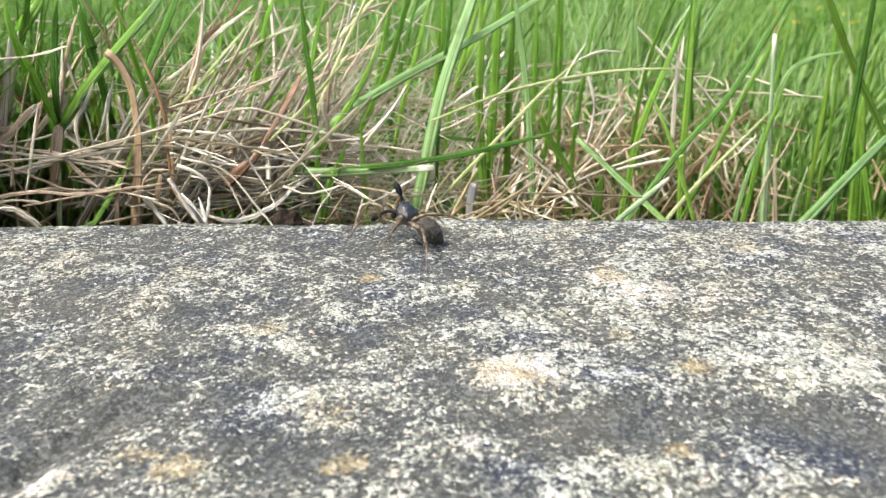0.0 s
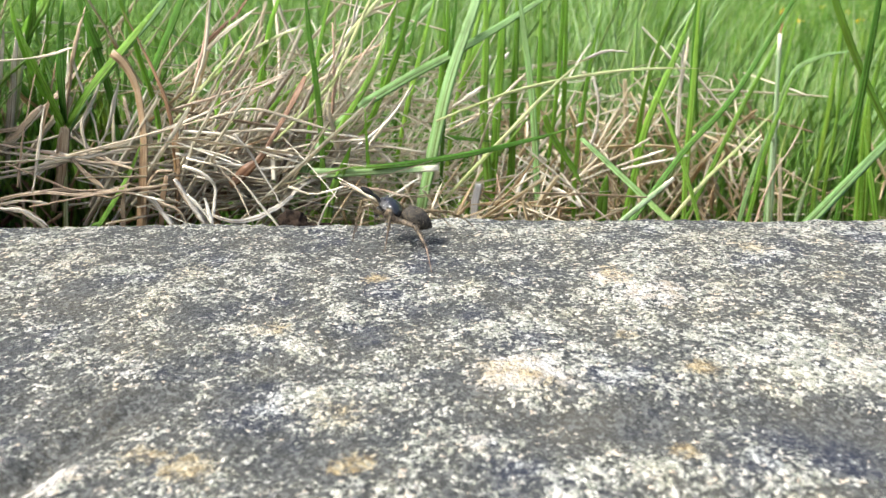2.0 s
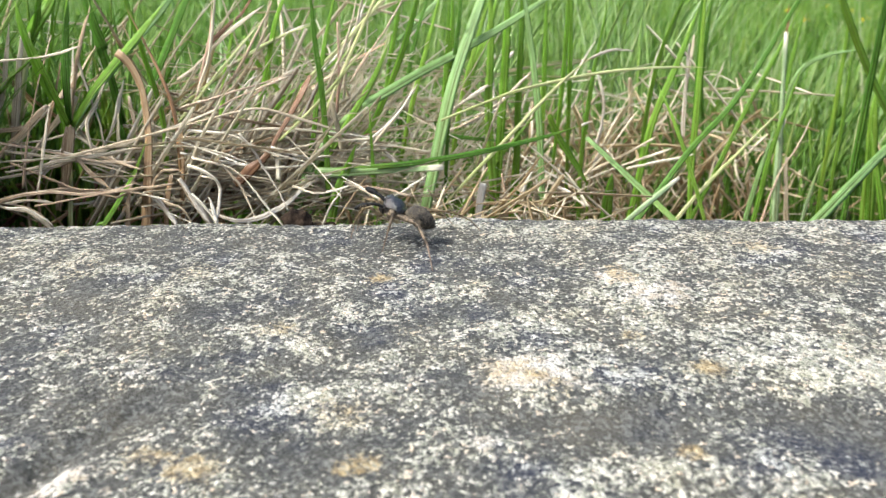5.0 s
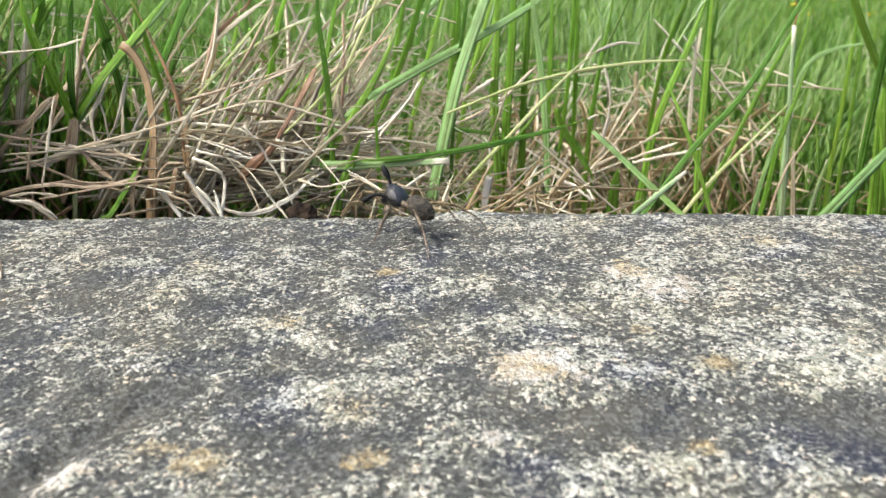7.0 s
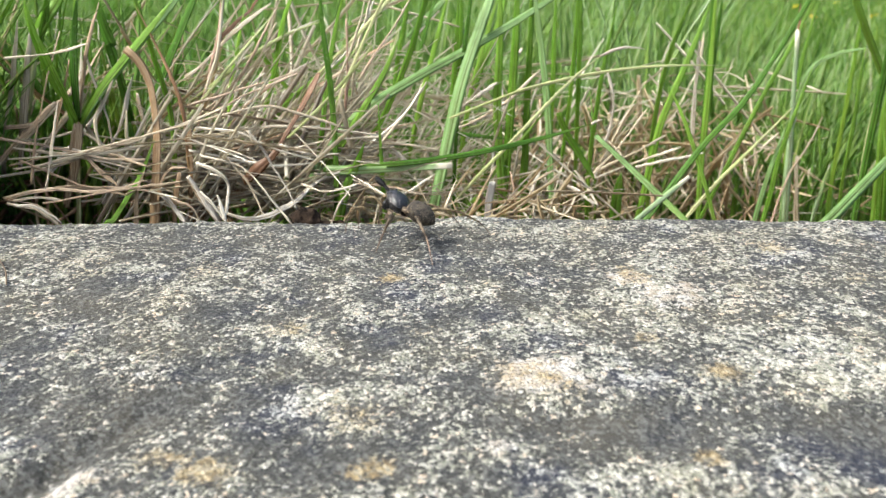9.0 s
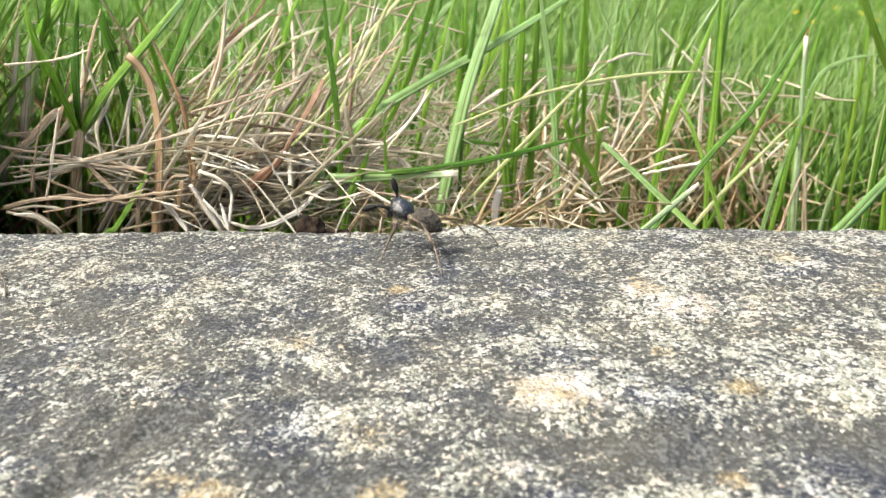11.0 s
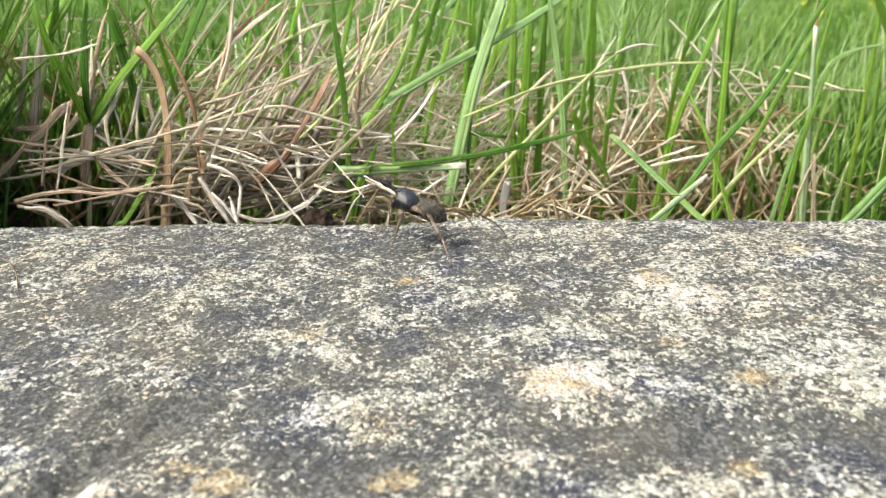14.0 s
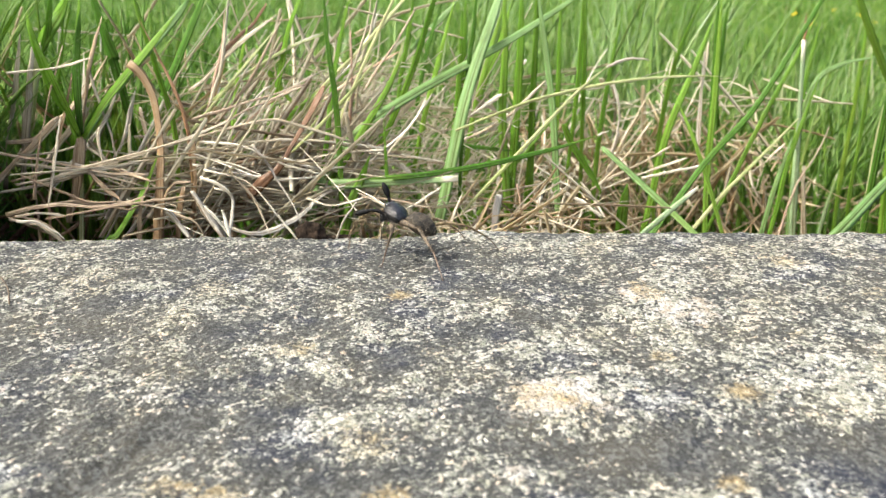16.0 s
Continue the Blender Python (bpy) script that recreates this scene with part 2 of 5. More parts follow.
def soil_material():
    m, n, b = material("soil", 0.95, 0.15)
    where = node(n, "ShaderNodeTexCoord").outputs["Object"]
    grit = noise_at(n, where, 700, 4.0, 0.65)
    far = noise_at(n, where, 9, 3.0, 0.6)
    dirt = ramp(n, grit, [(0.3, (0.018, 0.012, 0.008)), (0.6, (0.05, 0.035, 0.022)), (0.8, (0.11, 0.08, 0.05))])
    moss = ramp(n, far, [(0.4, (0.07, 0.15, 0.025)), (0.6, (0.13, 0.235, 0.05))])
    x, y = (node(n, "ShaderNodeSeparateXYZ", [(0, where)]).outputs[k] for k in "XY")
    apart = calc(n, "MAXIMUM", calc(n, "MULTIPLY", calc(n, "ABSOLUTE", y), 2.0), calc(n, "MULTIPLY", calc(n, "ABSOLUTE", x), 0.4))
    away = ramp(n, calc(n, "ADD", apart, calc(n, "MULTIPLY", calc(n, "SUBTRACT", far, 0.5), 0.06)), [(0.09, (0.0,)), (0.20, (1.0,))])
    litter = ramp(n, grit, [(0.35, (0.10, 0.07, 0.04)), (0.55, (0.30, 0.24, 0.14)), (0.75, (0.46, 0.40, 0.27))])
    strewn = calc(n, "MULTIPLY", ramp(n, calc(n, "MULTIPLY", y, 10.0), [(0.10, (0.0,)), (0.24, (0.9,))]), ramp(n, calc(n, "ADD", calc(n, "MULTIPLY", x, 10.0), 0.5), [(0.2, (0.0,)), (0.4, (1.0,))]))
    n.links.new(mix(n, away, mix(n, strewn, dirt, litter), moss), b.inputs["Base Color"])
    bump(n, b, grit, 0.8, 0.0006)
    return m


def plain(name, low, high, scale, rough=0.5, spec=0.4, relief=0.0, clear=0.0):
    m, n, b = material(name, rough, spec)
    where = node(n, "ShaderNodeTexCoord").outputs["Object"]
    f = noise_at(n, where, scale, 3.0, 0.6)
    colour = ramp(n, f, [(0.35, low), (0.65, high)])
    n.links.new(colour, b.inputs["Base Color"])
    if relief:
        bump(n, b, noise_at(n, where, scale * 2.5, 3.0, 0.6), 0.9, relief)
    if clear:
        t = node(n, "ShaderNodeBsdfTranslucent", [("Color", colour)])
        s = node(n, "ShaderNodeMixShader", [(0, clear), (1, b.outputs[0]), (2, t.outputs[0])])
        n.links.new(s.outputs[0], n.nodes["Material Output"].inputs["Surface"])
    return m


SOIL = soil_material()
SHELL = plain("spider_shell", (0.0015, 0.0015, 0.002), (0.006, 0.0055, 0.0055), 1500, 0.13, 0.7, 0.00022)
FUR = plain("spider_fur", (0.002, 0.0017, 0.0014), (0.060, 0.049, 0.033), 2400, 0.75, 0.3, 0.00012)
LEG = plain("spider_leg", (0.022, 0.017, 0.012), (0.20, 0.155, 0.105), 2100, 0.6, 0.25, 0.00008, 0.3)
FORELEG = plain("spider_foreleg", (0.07, 0.05, 0.026), (0.33, 0.26, 0.15), 2200, 0.6, 0.25, 0.00008, 0.4)
DOWN = plain("grey_down", (0.07, 0.07, 0.07), (0.26, 0.26, 0.245), 1800, 0.7, 0.3)
TAWNY = plain("tawny_hair", (0.04, 0.03, 0.02), (0.27, 0.22, 0.145), 1800, 0.7, 0.3)
TARSUS = plain("spider_tarsus", (0.08, 0.055, 0.04), (0.20, 0.15, 0.108), 2200, 0.6, 0.25, 0.0, 0.25)
JET = plain("palp_black", (0.001, 0.001, 0.0012), (0.004, 0.004, 0.004), 2500, 0.6, 0.12, 0.00006)
EYE = plain("eye_black", (0.004, 0.004, 0.005), (0.006, 0.006, 0.007), 900, 0.08, 0.7)
PETAL = plain("petal_yellow", (0.70, 0.48, 0.01), (0.85, 0.65, 0.02), 300, 0.4, 0.4, 0.0, 0.25)
HEDGE = plain("hedge_leaf", (0.012, 0.03, 0.01), (0.045, 0.09, 0.025), 14, 0.6, 0.3)
STEM = plain("flower_stem", (0.10, 0.20, 0.04), (0.16, 0.28, 0.06), 300, 0.5, 0.3)
FIBRE = plain("fibre", (0.035, 0.025, 0.016), (0.11, 0.08, 0.05), 1500, 0.7, 0.25)
CLOD = plain("clod", (0.007, 0.005, 0.0035), (0.030, 0.020, 0.013), 900, 0.95, 0.1, 0.0003)


# ---- mesh helpers ----
def mesh_from(name, verts, faces, mat, uv=None, smooth=True):
    me = bpy.data.meshes.new(name)
    me.from_pydata([tuple(v) for v in verts], [], faces)
    me.materials.append(mat)
    if uv is not None:
        layer = me.uv_layers.new(name="UVMap")
        loops = np.empty(len(me.loops), dtype=np.int32)
        me.loops.foreach_get("vertex_index", loops)
        layer.data.foreach_set("uv", np.asarray(uv, dtype=np.float32)[loops].ravel())
    me.polygons.foreach_set("use_smooth", [smooth] * len(me.polygons))
    me.update()
    return me


def spline(points, count):
    """Points evenly along a smooth curve through the given ones."""
    p = np.asarray(points, float)
    p = np.vstack([2 * p[0] - p[1], p, 2 * p[-1] - p[-2]])
    out = []
    for s in np.linspace(0, len(p) - 3 - 1e-6, count):
        i, t = int(s), s - int(s)
        q0, q1, q2, q3 = p[i:i + 4]
        out.append(0.5 * (2 * q1 + (q2 - q0) * t + (2 * q0 - 5 * q1 + 4 * q2 - q3) * t ** 2 + (3 * q1 - q0 - 3 * q2 + q3) * t ** 3))
    return np.array(out)


def tube_mesh(name, path, radii, mat, sides=10):
    """A round limb along a path, closed at both ends."""
    path, verts, faces = np.asarray(path, float), [], []
    n = len(path)
    side = None
    for i in range(n):
        d = path[min(i + 1, n - 1)] - path[max(i - 1, 0)]
        d /= np.linalg.norm(d) + 1e-12
        side = np.cross(d, (0.31, 0.21, 0.93)) if side is None else side - d * (side @ d)
        side /= np.linalg.norm(side)
        up = np.cross(d, side)
        for k in range(sides):
            w = 2 * math.pi * k / sides
            verts.append(path[i] + radii[i] * (math.cos(w) * side + math.sin(w) * up))
    for i in range(n - 1):
        for k in range(sides):
            q = (k + 1) % sides
            faces.append((i * sides + k, i * sides + q, (i + 1) * sides + q, (i + 1) * sides + k))
    faces += [tuple(reversed(range(sides))), tuple(range((n - 1) * sides, n * sides))]
    return mesh_from(name, verts, faces, mat)


def kinked(points, count, shake, seed):
    """Points evenly along straight runs with slightly rounded knees and a small wander."""
    p = np.asarray(points, float)
    far = np.r_[0, np.cumsum(np.linalg.norm(np.diff(p, axis=0), axis=1))]
    at = np.linspace(0, far[-1], count)
    q = np.stack([np.interp(at, far, p[:, k]) for k in range(3)], -1)
    q[1:-1] = 0.25 * q[:-2] + 0.5 * q[1:-1] + 0.25 * q[2:]
    r = np.random.RandomState(seed)
    wander = np.cumsum(r.randn(count, 3), axis=0)
    wander -= np.linspace(0, 1, count)[:, None] * wander[-1]
    return q + shake * wander


def ribbon(path, widths, facing, fold=0.25, thick=0.12, twist=0.0):
    """A leaf blade as a closed, folded strip: six points round. Returns verts, faces, uv."""
    n, verts, uv, faces = len(path), [], [], []
    begun = facing
    for i in range(n):
        w = twist * (i / (n - 1) - 0.5)
        facing = np.array((begun[0] * math.cos(w) - begun[1] * math.sin(w), begun[0] * math.sin(w) + begun[1] * math.cos(w), begun[2]))
        d = path[min(i + 1, n - 1)] - path[max(i - 1, 0)]
        d /= np.linalg.norm(d) + 1e-12
        side = np.cross(d, facing)
        side /= np.linalg.norm(side) + 1e-12
        out = np.cross(side, d)
        w = widths[i] / 2
        for u, o in ((-1, 0.0), (-0.5, fold * 0.6), (0, fold), (1, 0.0), (0.45, fold * 0.6 - thick), (-0.05, fold - thick * 2)):
            verts.append(path[i] + w * (u * side - o * out))
            uv.append((u * 0.5 + 0.5, i / (n - 1)))
    for i in range(n - 1):
        for k in range(6):
            q = (k + 1) % 6
            faces.append((i * 6 + k, i * 6 + q, i * 6 + 6 + q, i * 6 + 6 + k))
    faces += [tuple(range(5, -1, -1)), tuple(range(n * 6 - 6, n * 6))]
    return verts, faces, uv


def strips(name, base, lean, height, width, bend, mat, segments=4, tilt=0.0):
    """Many blades in one mesh, made together: three points round each. lean: direction in which a blade bends over; tilt: how far it leans straight from its foot."""
    k = len(base)
    s = np.linspace(0, 1, segments + 1)
    up = np.zeros((k, 3))
    up[:, 2] = 1
    path = base[:, None] + (up[:, None] * (s - bend[:, None] * 0.45 * s ** 2)[..., None] + lean[:, None] * (bend[:, None] * s ** 1.7 + np.reshape(tilt, (-1, 1)) * s)[..., None]) * height[:, None, None]
    side = np.cross(lean, up) + 0.25 * np.random.randn(k, 3) * (1, 1, 0)
    side /= np.linalg.norm(side, axis=1)[:, None] + 1e-9
    out = np.cross(side, up)
    w = (width[:, None] * (1 - 0.85 * s ** 2))[..., None] / 2
    ring = np.stack([path - w * side[:, None], path + w * side[:, None], path + 0.45 * w * out[:, None]], 2)
    verts = ring.reshape(-1, 3)
    rows = segments + 1
    start = (np.arange(k) * rows * 3)[:, None, None]
    i = (np.arange(segments) * 3)[None, :, None]
    a = np.array([0, 1, 2])[None, None]
    b = np.array([1, 2, 0])[None, None]
    quads = np.stack([start + i + a, start + i + b, start + i + 3 + b, start + i + 3 + a], -1).reshape(-1, 4)
    uv = np.stack(np.broadcast_arrays(np.array([0.0, 1.0, 0.5])[None, None], s[None, :, None] + np.zeros((k, 1, 3))), -1).reshape(-1, 2)
    return fast_mesh(name, verts, quads, mat, uv)


def fast_mesh(name, verts, quads, mat, uv=None, smooth=True):
    me = bpy.data.meshes.new(name)
    me.vertices.add(len(verts))
    me.vertices.foreach_set("co", np.asarray(verts, np.float32).ravel())
    me.loops.add(quads.size)
    me.loops.foreach_set("vertex_index", quads.ravel().astype(np.int32))
    me.polygons.add(len(quads))
    me.polygons.foreach_set("loop_start", np.arange(0, quads.size, 4, dtype=np.int32))
    me.polygons.foreach_set("use_smooth", np.full(len(quads), smooth))
    if uv is not None:
        me.uv_layers.new(name="UVMap").data.foreach_set("uv", np.asarray(uv, np.float32)[quads.ravel()].ravel())
    me.materials.append(mat)
    me.update(calc_edges=True)
    me.validate()
    return me


def part(name, mesh, parent, label=""):
    ob = new(name, mesh)
    ob.parent = parent
    return tagged(ob, label)


def field(x, y, scale, seed=0.0, octaves=4):
    """Smooth random values about 0 for arrays of places, in metres."""
    flat = [noise.fractal((p * scale, q * scale, seed), 0.9, 2.1, octaves) for p, q in zip(np.ravel(x), np.ravel(y))]
    return np.reshape(flat, np.shape(x))


# ---- the stone slab: top at z = 0, far edge near y = 0 ----
LIGHT_PATCHES = [(5.3, -33.4, 2.9, 3.6, 0.90), (17.0, -18.4, 3.4, 3.6, 0.80), (14.7, -15.5, 2.3, 2.5, 0.60), (20.3, -31.2, 11.1, 4.3, 0.60), (27.2, -33.2, 3.4, 3.6, 0.55),
    (4.7, -27.2, 4.7, 4.4, 0.65), (-21.7, -32.8, 1.8, 2.3, 0.50), (-28.6, -31.4, 1.1, 1.7, 0.80), (-20.6, -45.1, 1.4, 1.4, 0.60), (-24.7, -23.3, 2.5, 4.5, 0.35),
    (-35.3, -6.7, 6.4, 4.5, 0.30), (-12.3, -27.6, 3.0, 2.1, 0.45), (-2.7, -27.3, 1.9, 2.3, 0.50), (2.5, -41.7, 2.1, 1.8, 0.80), (16.8, -45.5, 4.5, 2.0, 0.20),
    (-6.4, -39.1, 2.7, 4.5, 0.35), (7.7, -45.1, 3.6, 1.9, 0.70), (-2.4, -19.6, 3.4, 3.8, 0.50), (7.7, -36.3, 5.1, 1.4, 0.50), (24.2, -24.0, 5.8, 3.3, 0.35)]
OCHRE_PATCHES = [(-14.2, -44.3, 2.2, 1.9, 0.85), (-17.0, -43.3, 1.4, 1.3, 0.70), (-4.9, -43.8, 1.6, 1.1, 0.80), (17.4, -32.9, 1.9, 1.4, 0.95), (13.6, -42.5, 0.9, 1.1, 0.80),
    (30.2, -7.6, 2.2, 2.4, 0.70), (-6.4, -15.9, 1.6, 1.4, 0.80), (15.0, -15.2, 1.6, 2.3, 0.80), (4.3, -33.4, 2.3, 1.4, 0.55), (6.7, -35.6, 1.8, 1.3, 0.50),
    (-13.3, -26.9, 2.2, 1.8, 0.55), (-3.0, -26.8, 1.3, 2.2, 0.50), (13.6, -27.6, 1.3, 1.3, 0.60), (24.6, -24.0, 1.3, 1.3, 0.60), (-34.9, -13.7, 3.2, 2.7, 0.45),
    (-6.9, -38.8, 1.7, 1.7, 0.45), (35.0, -15.3, 2.0, 1.7, 0.50), (-23.5, -14.3, 2.1, 2.6, 0.40)]
CHALK_PATCHES = [(5.2, -34.0, 2.6, 2.9, 0.95), (17.3, -19.4, 2.9, 3.0, 0.85), (14.7, -15.7, 2.0, 2.2, 0.70), (-20.4, -45.3, 1.2, 1.3, 0.60), (-21.6, -33.0, 1.3, 1.5, 0.70),
    (-28.5, -31.4, 0.7, 1.4, 0.80), (24.9, -31.6, 2.4, 1.5, 0.40), (2.4, -42.0, 1.0, 0.9, 0.50)]
DARK_PATCHES = [(17.5, -39.2, 9.0, 2.7, -1.00), (24.2, -40.8, 4.0, 2.8, -1.00), (8.4, -39.9, 4.2, 2.7, -0.80), (21.0, -44.8, 3.2, 2.0, -0.70), (-19.0, -29.0, 6.5, 4.5, -0.60),
    (-11.0, -31.5, 4.0, 3.0, -0.35), (-8.5, -42.5, 4.0, 3.0, -0.80), (-27.5, -37.5, 4.0, 3.5, -0.60), (2.6, -35.8, 1.5, 1.2, -0.80), (-21.0, -41.1, 2.2, 4.4, -1.00),
    (-22.2, -46.1, 1.8, 2.3, -0.95), (-31.7, -25.0, 5.8, 7.0, -0.85), (-19.1, -22.1, 3.5, 3.5, -0.65), (-14.5, -33.6, 3.1, 3.3, -0.65), (-1.1, -24.2, 2.7, 3.0, -0.65),
    (-6.4, -27.3, 2.6, 2.2, -0.70), (-17.1, -36.9, 5.0, 2.8, -0.55), (-9.2, -33.1, 1.9, 1.9, -0.50), (-3.2, -39.4, 1.7, 1.9, -0.35), (-23.1, -4.8, 13.0, 4.1, -0.60),
    (15.8, -19.1, 1.4, 1.4, -0.90), (20.0, -22.4, 2.3, 3.2, -0.50), (-9.7, -43.8, 2.2, 1.8, -0.40), (-12.6, -22.0, 3.3, 3.0, -0.50), (-5.4, -6.1, 6.9, 4.5, -0.60)]


def patch_sum(x, y, patches):
    """Soft-edged blotches, each: centre, half widths (mm), weight."""
    total = np.zeros_like(x)
    wob = 0.75 * cloudy(x, y, 0.0028, 3, 5, 0.7)
    for cx, cy, rx, ry, weight in patches:
        r = np.sqrt(((x / MM - cx) / rx) ** 2 + ((y / MM - cy) / ry) ** 2) + wob
        total += weight * np.clip(1.5 - r, 0, 1)
    return total


GROOVE = [(-23.4, -46.6), (-22.6, -44.9), (-21.4, -42.1), (-20.3, -39.7), (-19.2, -37.0)]          # shallow weathered furrow (mm)


def furrow(x, y):
    """1 along the furrow, falling to 0 beside it."""
    near = np.full_like(x, 1e9)
    for (ax, ay), (bx, by) in zip(GROOVE, GROOVE[1:]):
        dx, dy = bx - ax, by - ay
        t = np.clip(((x / MM - ax) * dx + (y / MM - ay) * dy) / (dx * dx + dy * dy), 0, 1)
        near = np.minimum(near, np.hypot(x / MM - ax - t * dx, y / MM - ay - t * dy))
    near = near + 1.1 * cloudy(x, y, 0.0026, 15, 4, 0.7)
    return np.exp(-(np.maximum(near, 0) / 1.2) ** 2)


EDGE_X = (-300, -70, -51, -40, -28, -22, -15, -10, -5.5, -2.5, 4, 10, 21, 33, 43, 50, 70, 300)
EDGE_Y = (-9.0, -3.4, -1.5, -0.4, 0.45, 0.35, -0.02, 0.1, 0.7, 1.6, 2.1, 1.9, 1.78, 1.62, 1.5, 1.35, 0.9, -6.0)


def slab_edge(x):
    """Far rim of the slab, slightly wavy."""
    knots = np.interp(np.asarray(x)[..., None] + np.linspace(-0.0022, 0.0022, 7), np.array(EDGE_X) * MM, np.array(EDGE_Y) * MM).mean(-1)
    return knots + 0.0014 + 0.00012 * np.sin(x * 1713 + 1)


def hashed(i, j, seed):
    """Random values from 0 to 1 for whole-number places."""
    h = (i.astype(np.int64) * 374761393 + j.astype(np.int64) * 668265263 + seed * 974634777) & 0xFFFFFFFF
    h = ((h ^ (h >> 13)) * 1274126177) & 0xFFFFFFFF
    h = ((h ^ (h >> 16)) * 2246822519) & 0xFFFFFFFF
    return (h ^ (h >> 15)) / 4294967296.0


def cloudy(x, y, size, seed, octaves=4, fade=0.55):
    """Smooth random values about 0 (from -1 to 1), coarsest features of the given size."""
    total, weight, norm = np.zeros_like(x), 1.0, 0.0
    for k in range(octaves):
        p, q = x / size + 17.3 * k, y / size - 9.1 * k
        i, j = np.floor(p), np.floor(q)
        u, v = p - i, q - j
        u, v = u * u * (3 - 2 * u), v * v * (3 - 2 * v)
        a, b, c, d = (hashed(i + m, j + n, seed + k) for n in (0, 1) for m in (0, 1))
        total += weight * ((a * (1 - u) + b * u) * (1 - v) + (c * (1 - u) + d * u) * v - 0.5) * 2
        norm, weight, size = norm + weight, weight * fade, size / 2.03
    return total / norm


def flakes(x, y, size, seed):
    """Irregular grains: random value of each, and distance from its middle in grain sizes."""
    p, q = x / size, y / size
    i, j = np.floor(p), np.floor(q)
    near, value = np.full(x.shape, 9.0), np.zeros_like(x)
    for m in (-1, 0, 1):
        for n in (-1, 0, 1):
            d = np.hypot(i + m + hashed(i + m, j + n, seed) - p, j + n + hashed(i + m, j + n, seed + 1) - q)
            closer = d < near
            near = np.where(closer, d, near)
            value = np.where(closer, hashed(i + m, j + n, seed + 2), value)
    return value, near


def stone_slab():
    xs = np.concatenate([np.linspace(-0.30, -0.056, 24)[:-1], np.linspace(-0.056, 0.056, 960), np.linspace(0.056, 0.30, 24)[1:]])
    vs = np.concatenate([np.linspace(-0.26, -0.053, 16)[:-1], np.linspace(-0.053, -0.025, 260)[:-1], np.linspace(-0.025, -0.0014, 200)])
    x, v = np.meshgrid(xs, vs)
    y = v + slab_edge(x) * np.clip((v + 0.056) / 0.056, 0, 1)
    # grains, their outlines warped
    wx, wy = x + 0.00019 * cloudy(x, y, 0.0005, 31, 2), y + 0.00019 * cloudy(x, y, 0.0005, 41, 2)
    far = flakes(wx, wy * 0.85, 0.00037, 51)[1]
    small, close = flakes(wx, wy * 0.85, 0.00020, 61)
    light, dark = patch_sum(x, y, LIGHT_PATCHES), patch_sum(x, y, DARK_PATCHES)
    cover = light * 0.75 + dark * 0.85 + 0.50 * cloudy(x, y, 0.010, 2) + 0.2 * np.clip((y - slab_edge(x) + 0.008) / 0.008, 0, 1) - 1.2 * furrow(x, y)
    level = 0.438 + 0.40 * cloudy(x, y, 0.0020, 71, 4, 0.72) + 0.24 * cover
    smear = patch_sum(x, y, CHALK_PATCHES) + 0.75 * cloudy(x, y, 0.0022, 81, 4, 0.75)
    ochre = patch_sum(x, y, OCHRE_PATCHES) + 0.30 * cloudy(x, y, 0.005, 91, 5, 0.75)
    crust = np.clip((level - 0.42) / 0.2, 0, 1)
    solid = np.clip((smear - 0.4) / 0.3, 0, 1)
    # gentle swells, then the crust's thickness and the grains
    z = 0.00034 * cloudy(x, y, 0.012, 11, 3)
    z += 0.00013 * light + 0.00022 * dark - 0.00045 * furrow(x, y) + 0.00010 * solid
    dome = crust * (1 - solid * 0.8)
    z += dome * (0.00006 + 0.00007 * (1 - far) + 0.00005 * (1 - close)) + (1 - dome) * 0.00008 * (1 - close) * (0.3 + small) + 0.00007 * cloudy(x, y, 0.0008, 21, 2)
    lip = np.clip((v + 0.0045) / 0.0031, 0, 1)
    z -= 0.00010 * lip ** 2
    # rounded far arris, then the back face down into the soil
    rows_x, rows_y, rows_z = [x], [y], [z]
    last_y, last_z = y[-1], z[-1]
    rough = 0.00016 * cloudy(xs, xs * 0, 0.0012, 9, 3)
    for w in np.linspace(15, 90, 6):
        c = radians(w)
        rows_x.append(xs[None]), rows_y.append((last_y + 0.0014 * math.sin(c) + rough * math.sin(c))[None])
        rows_z.append((last_z - 0.0014 * (1 - math.cos(c)) + rough * (1 - math.sin(c)))[None])
    for depth in (0.006, 0.018, 0.04):
        rows_x.append(xs[None]), rows_y.append((last_y + 0.0014 + rough)[None]), rows_z.append((last_z - depth)[None])
    # underside back to the near side
    rows_x.append(xs[None]), rows_y.append(np.full((1, len(xs)), -0.26)), rows_z.append(np.full((1, len(xs)), -0.045))
    rows_x.append(xs[None]), rows_y.append(y[:1]), rows_z.append(z[:1])
    X, Y, Z = (np.concatenate(r) for r in (rows_x, rows_y, rows_z))
    h, w = X.shape
    index = np.arange(h * w).reshape(h, w)
    quads = np.stack([index[:-1, :-1], index[:-1, 1:], index[1:, 1:], index[1:, :-1]], -1).reshape(-1, 4)
    me = fast_mesh("stone_slab", np.stack([X, Y, Z], -1).reshape(-1, 3), quads, STONE)
    for name, values in (("level", level), ("ochre", ochre), ("smear", smear)):
        values = np.concatenate([values, np.repeat(values[-1:], h - len(values), 0)])
        me.attributes.new(name, "FLOAT", "POINT").data.foreach_set("value", values.astype(np.float32).ravel())
    return tagged(new("stone_slab", me), "weathered grey stone slab crusted with white and ochre lichen", "stone slab")


stone_slab()


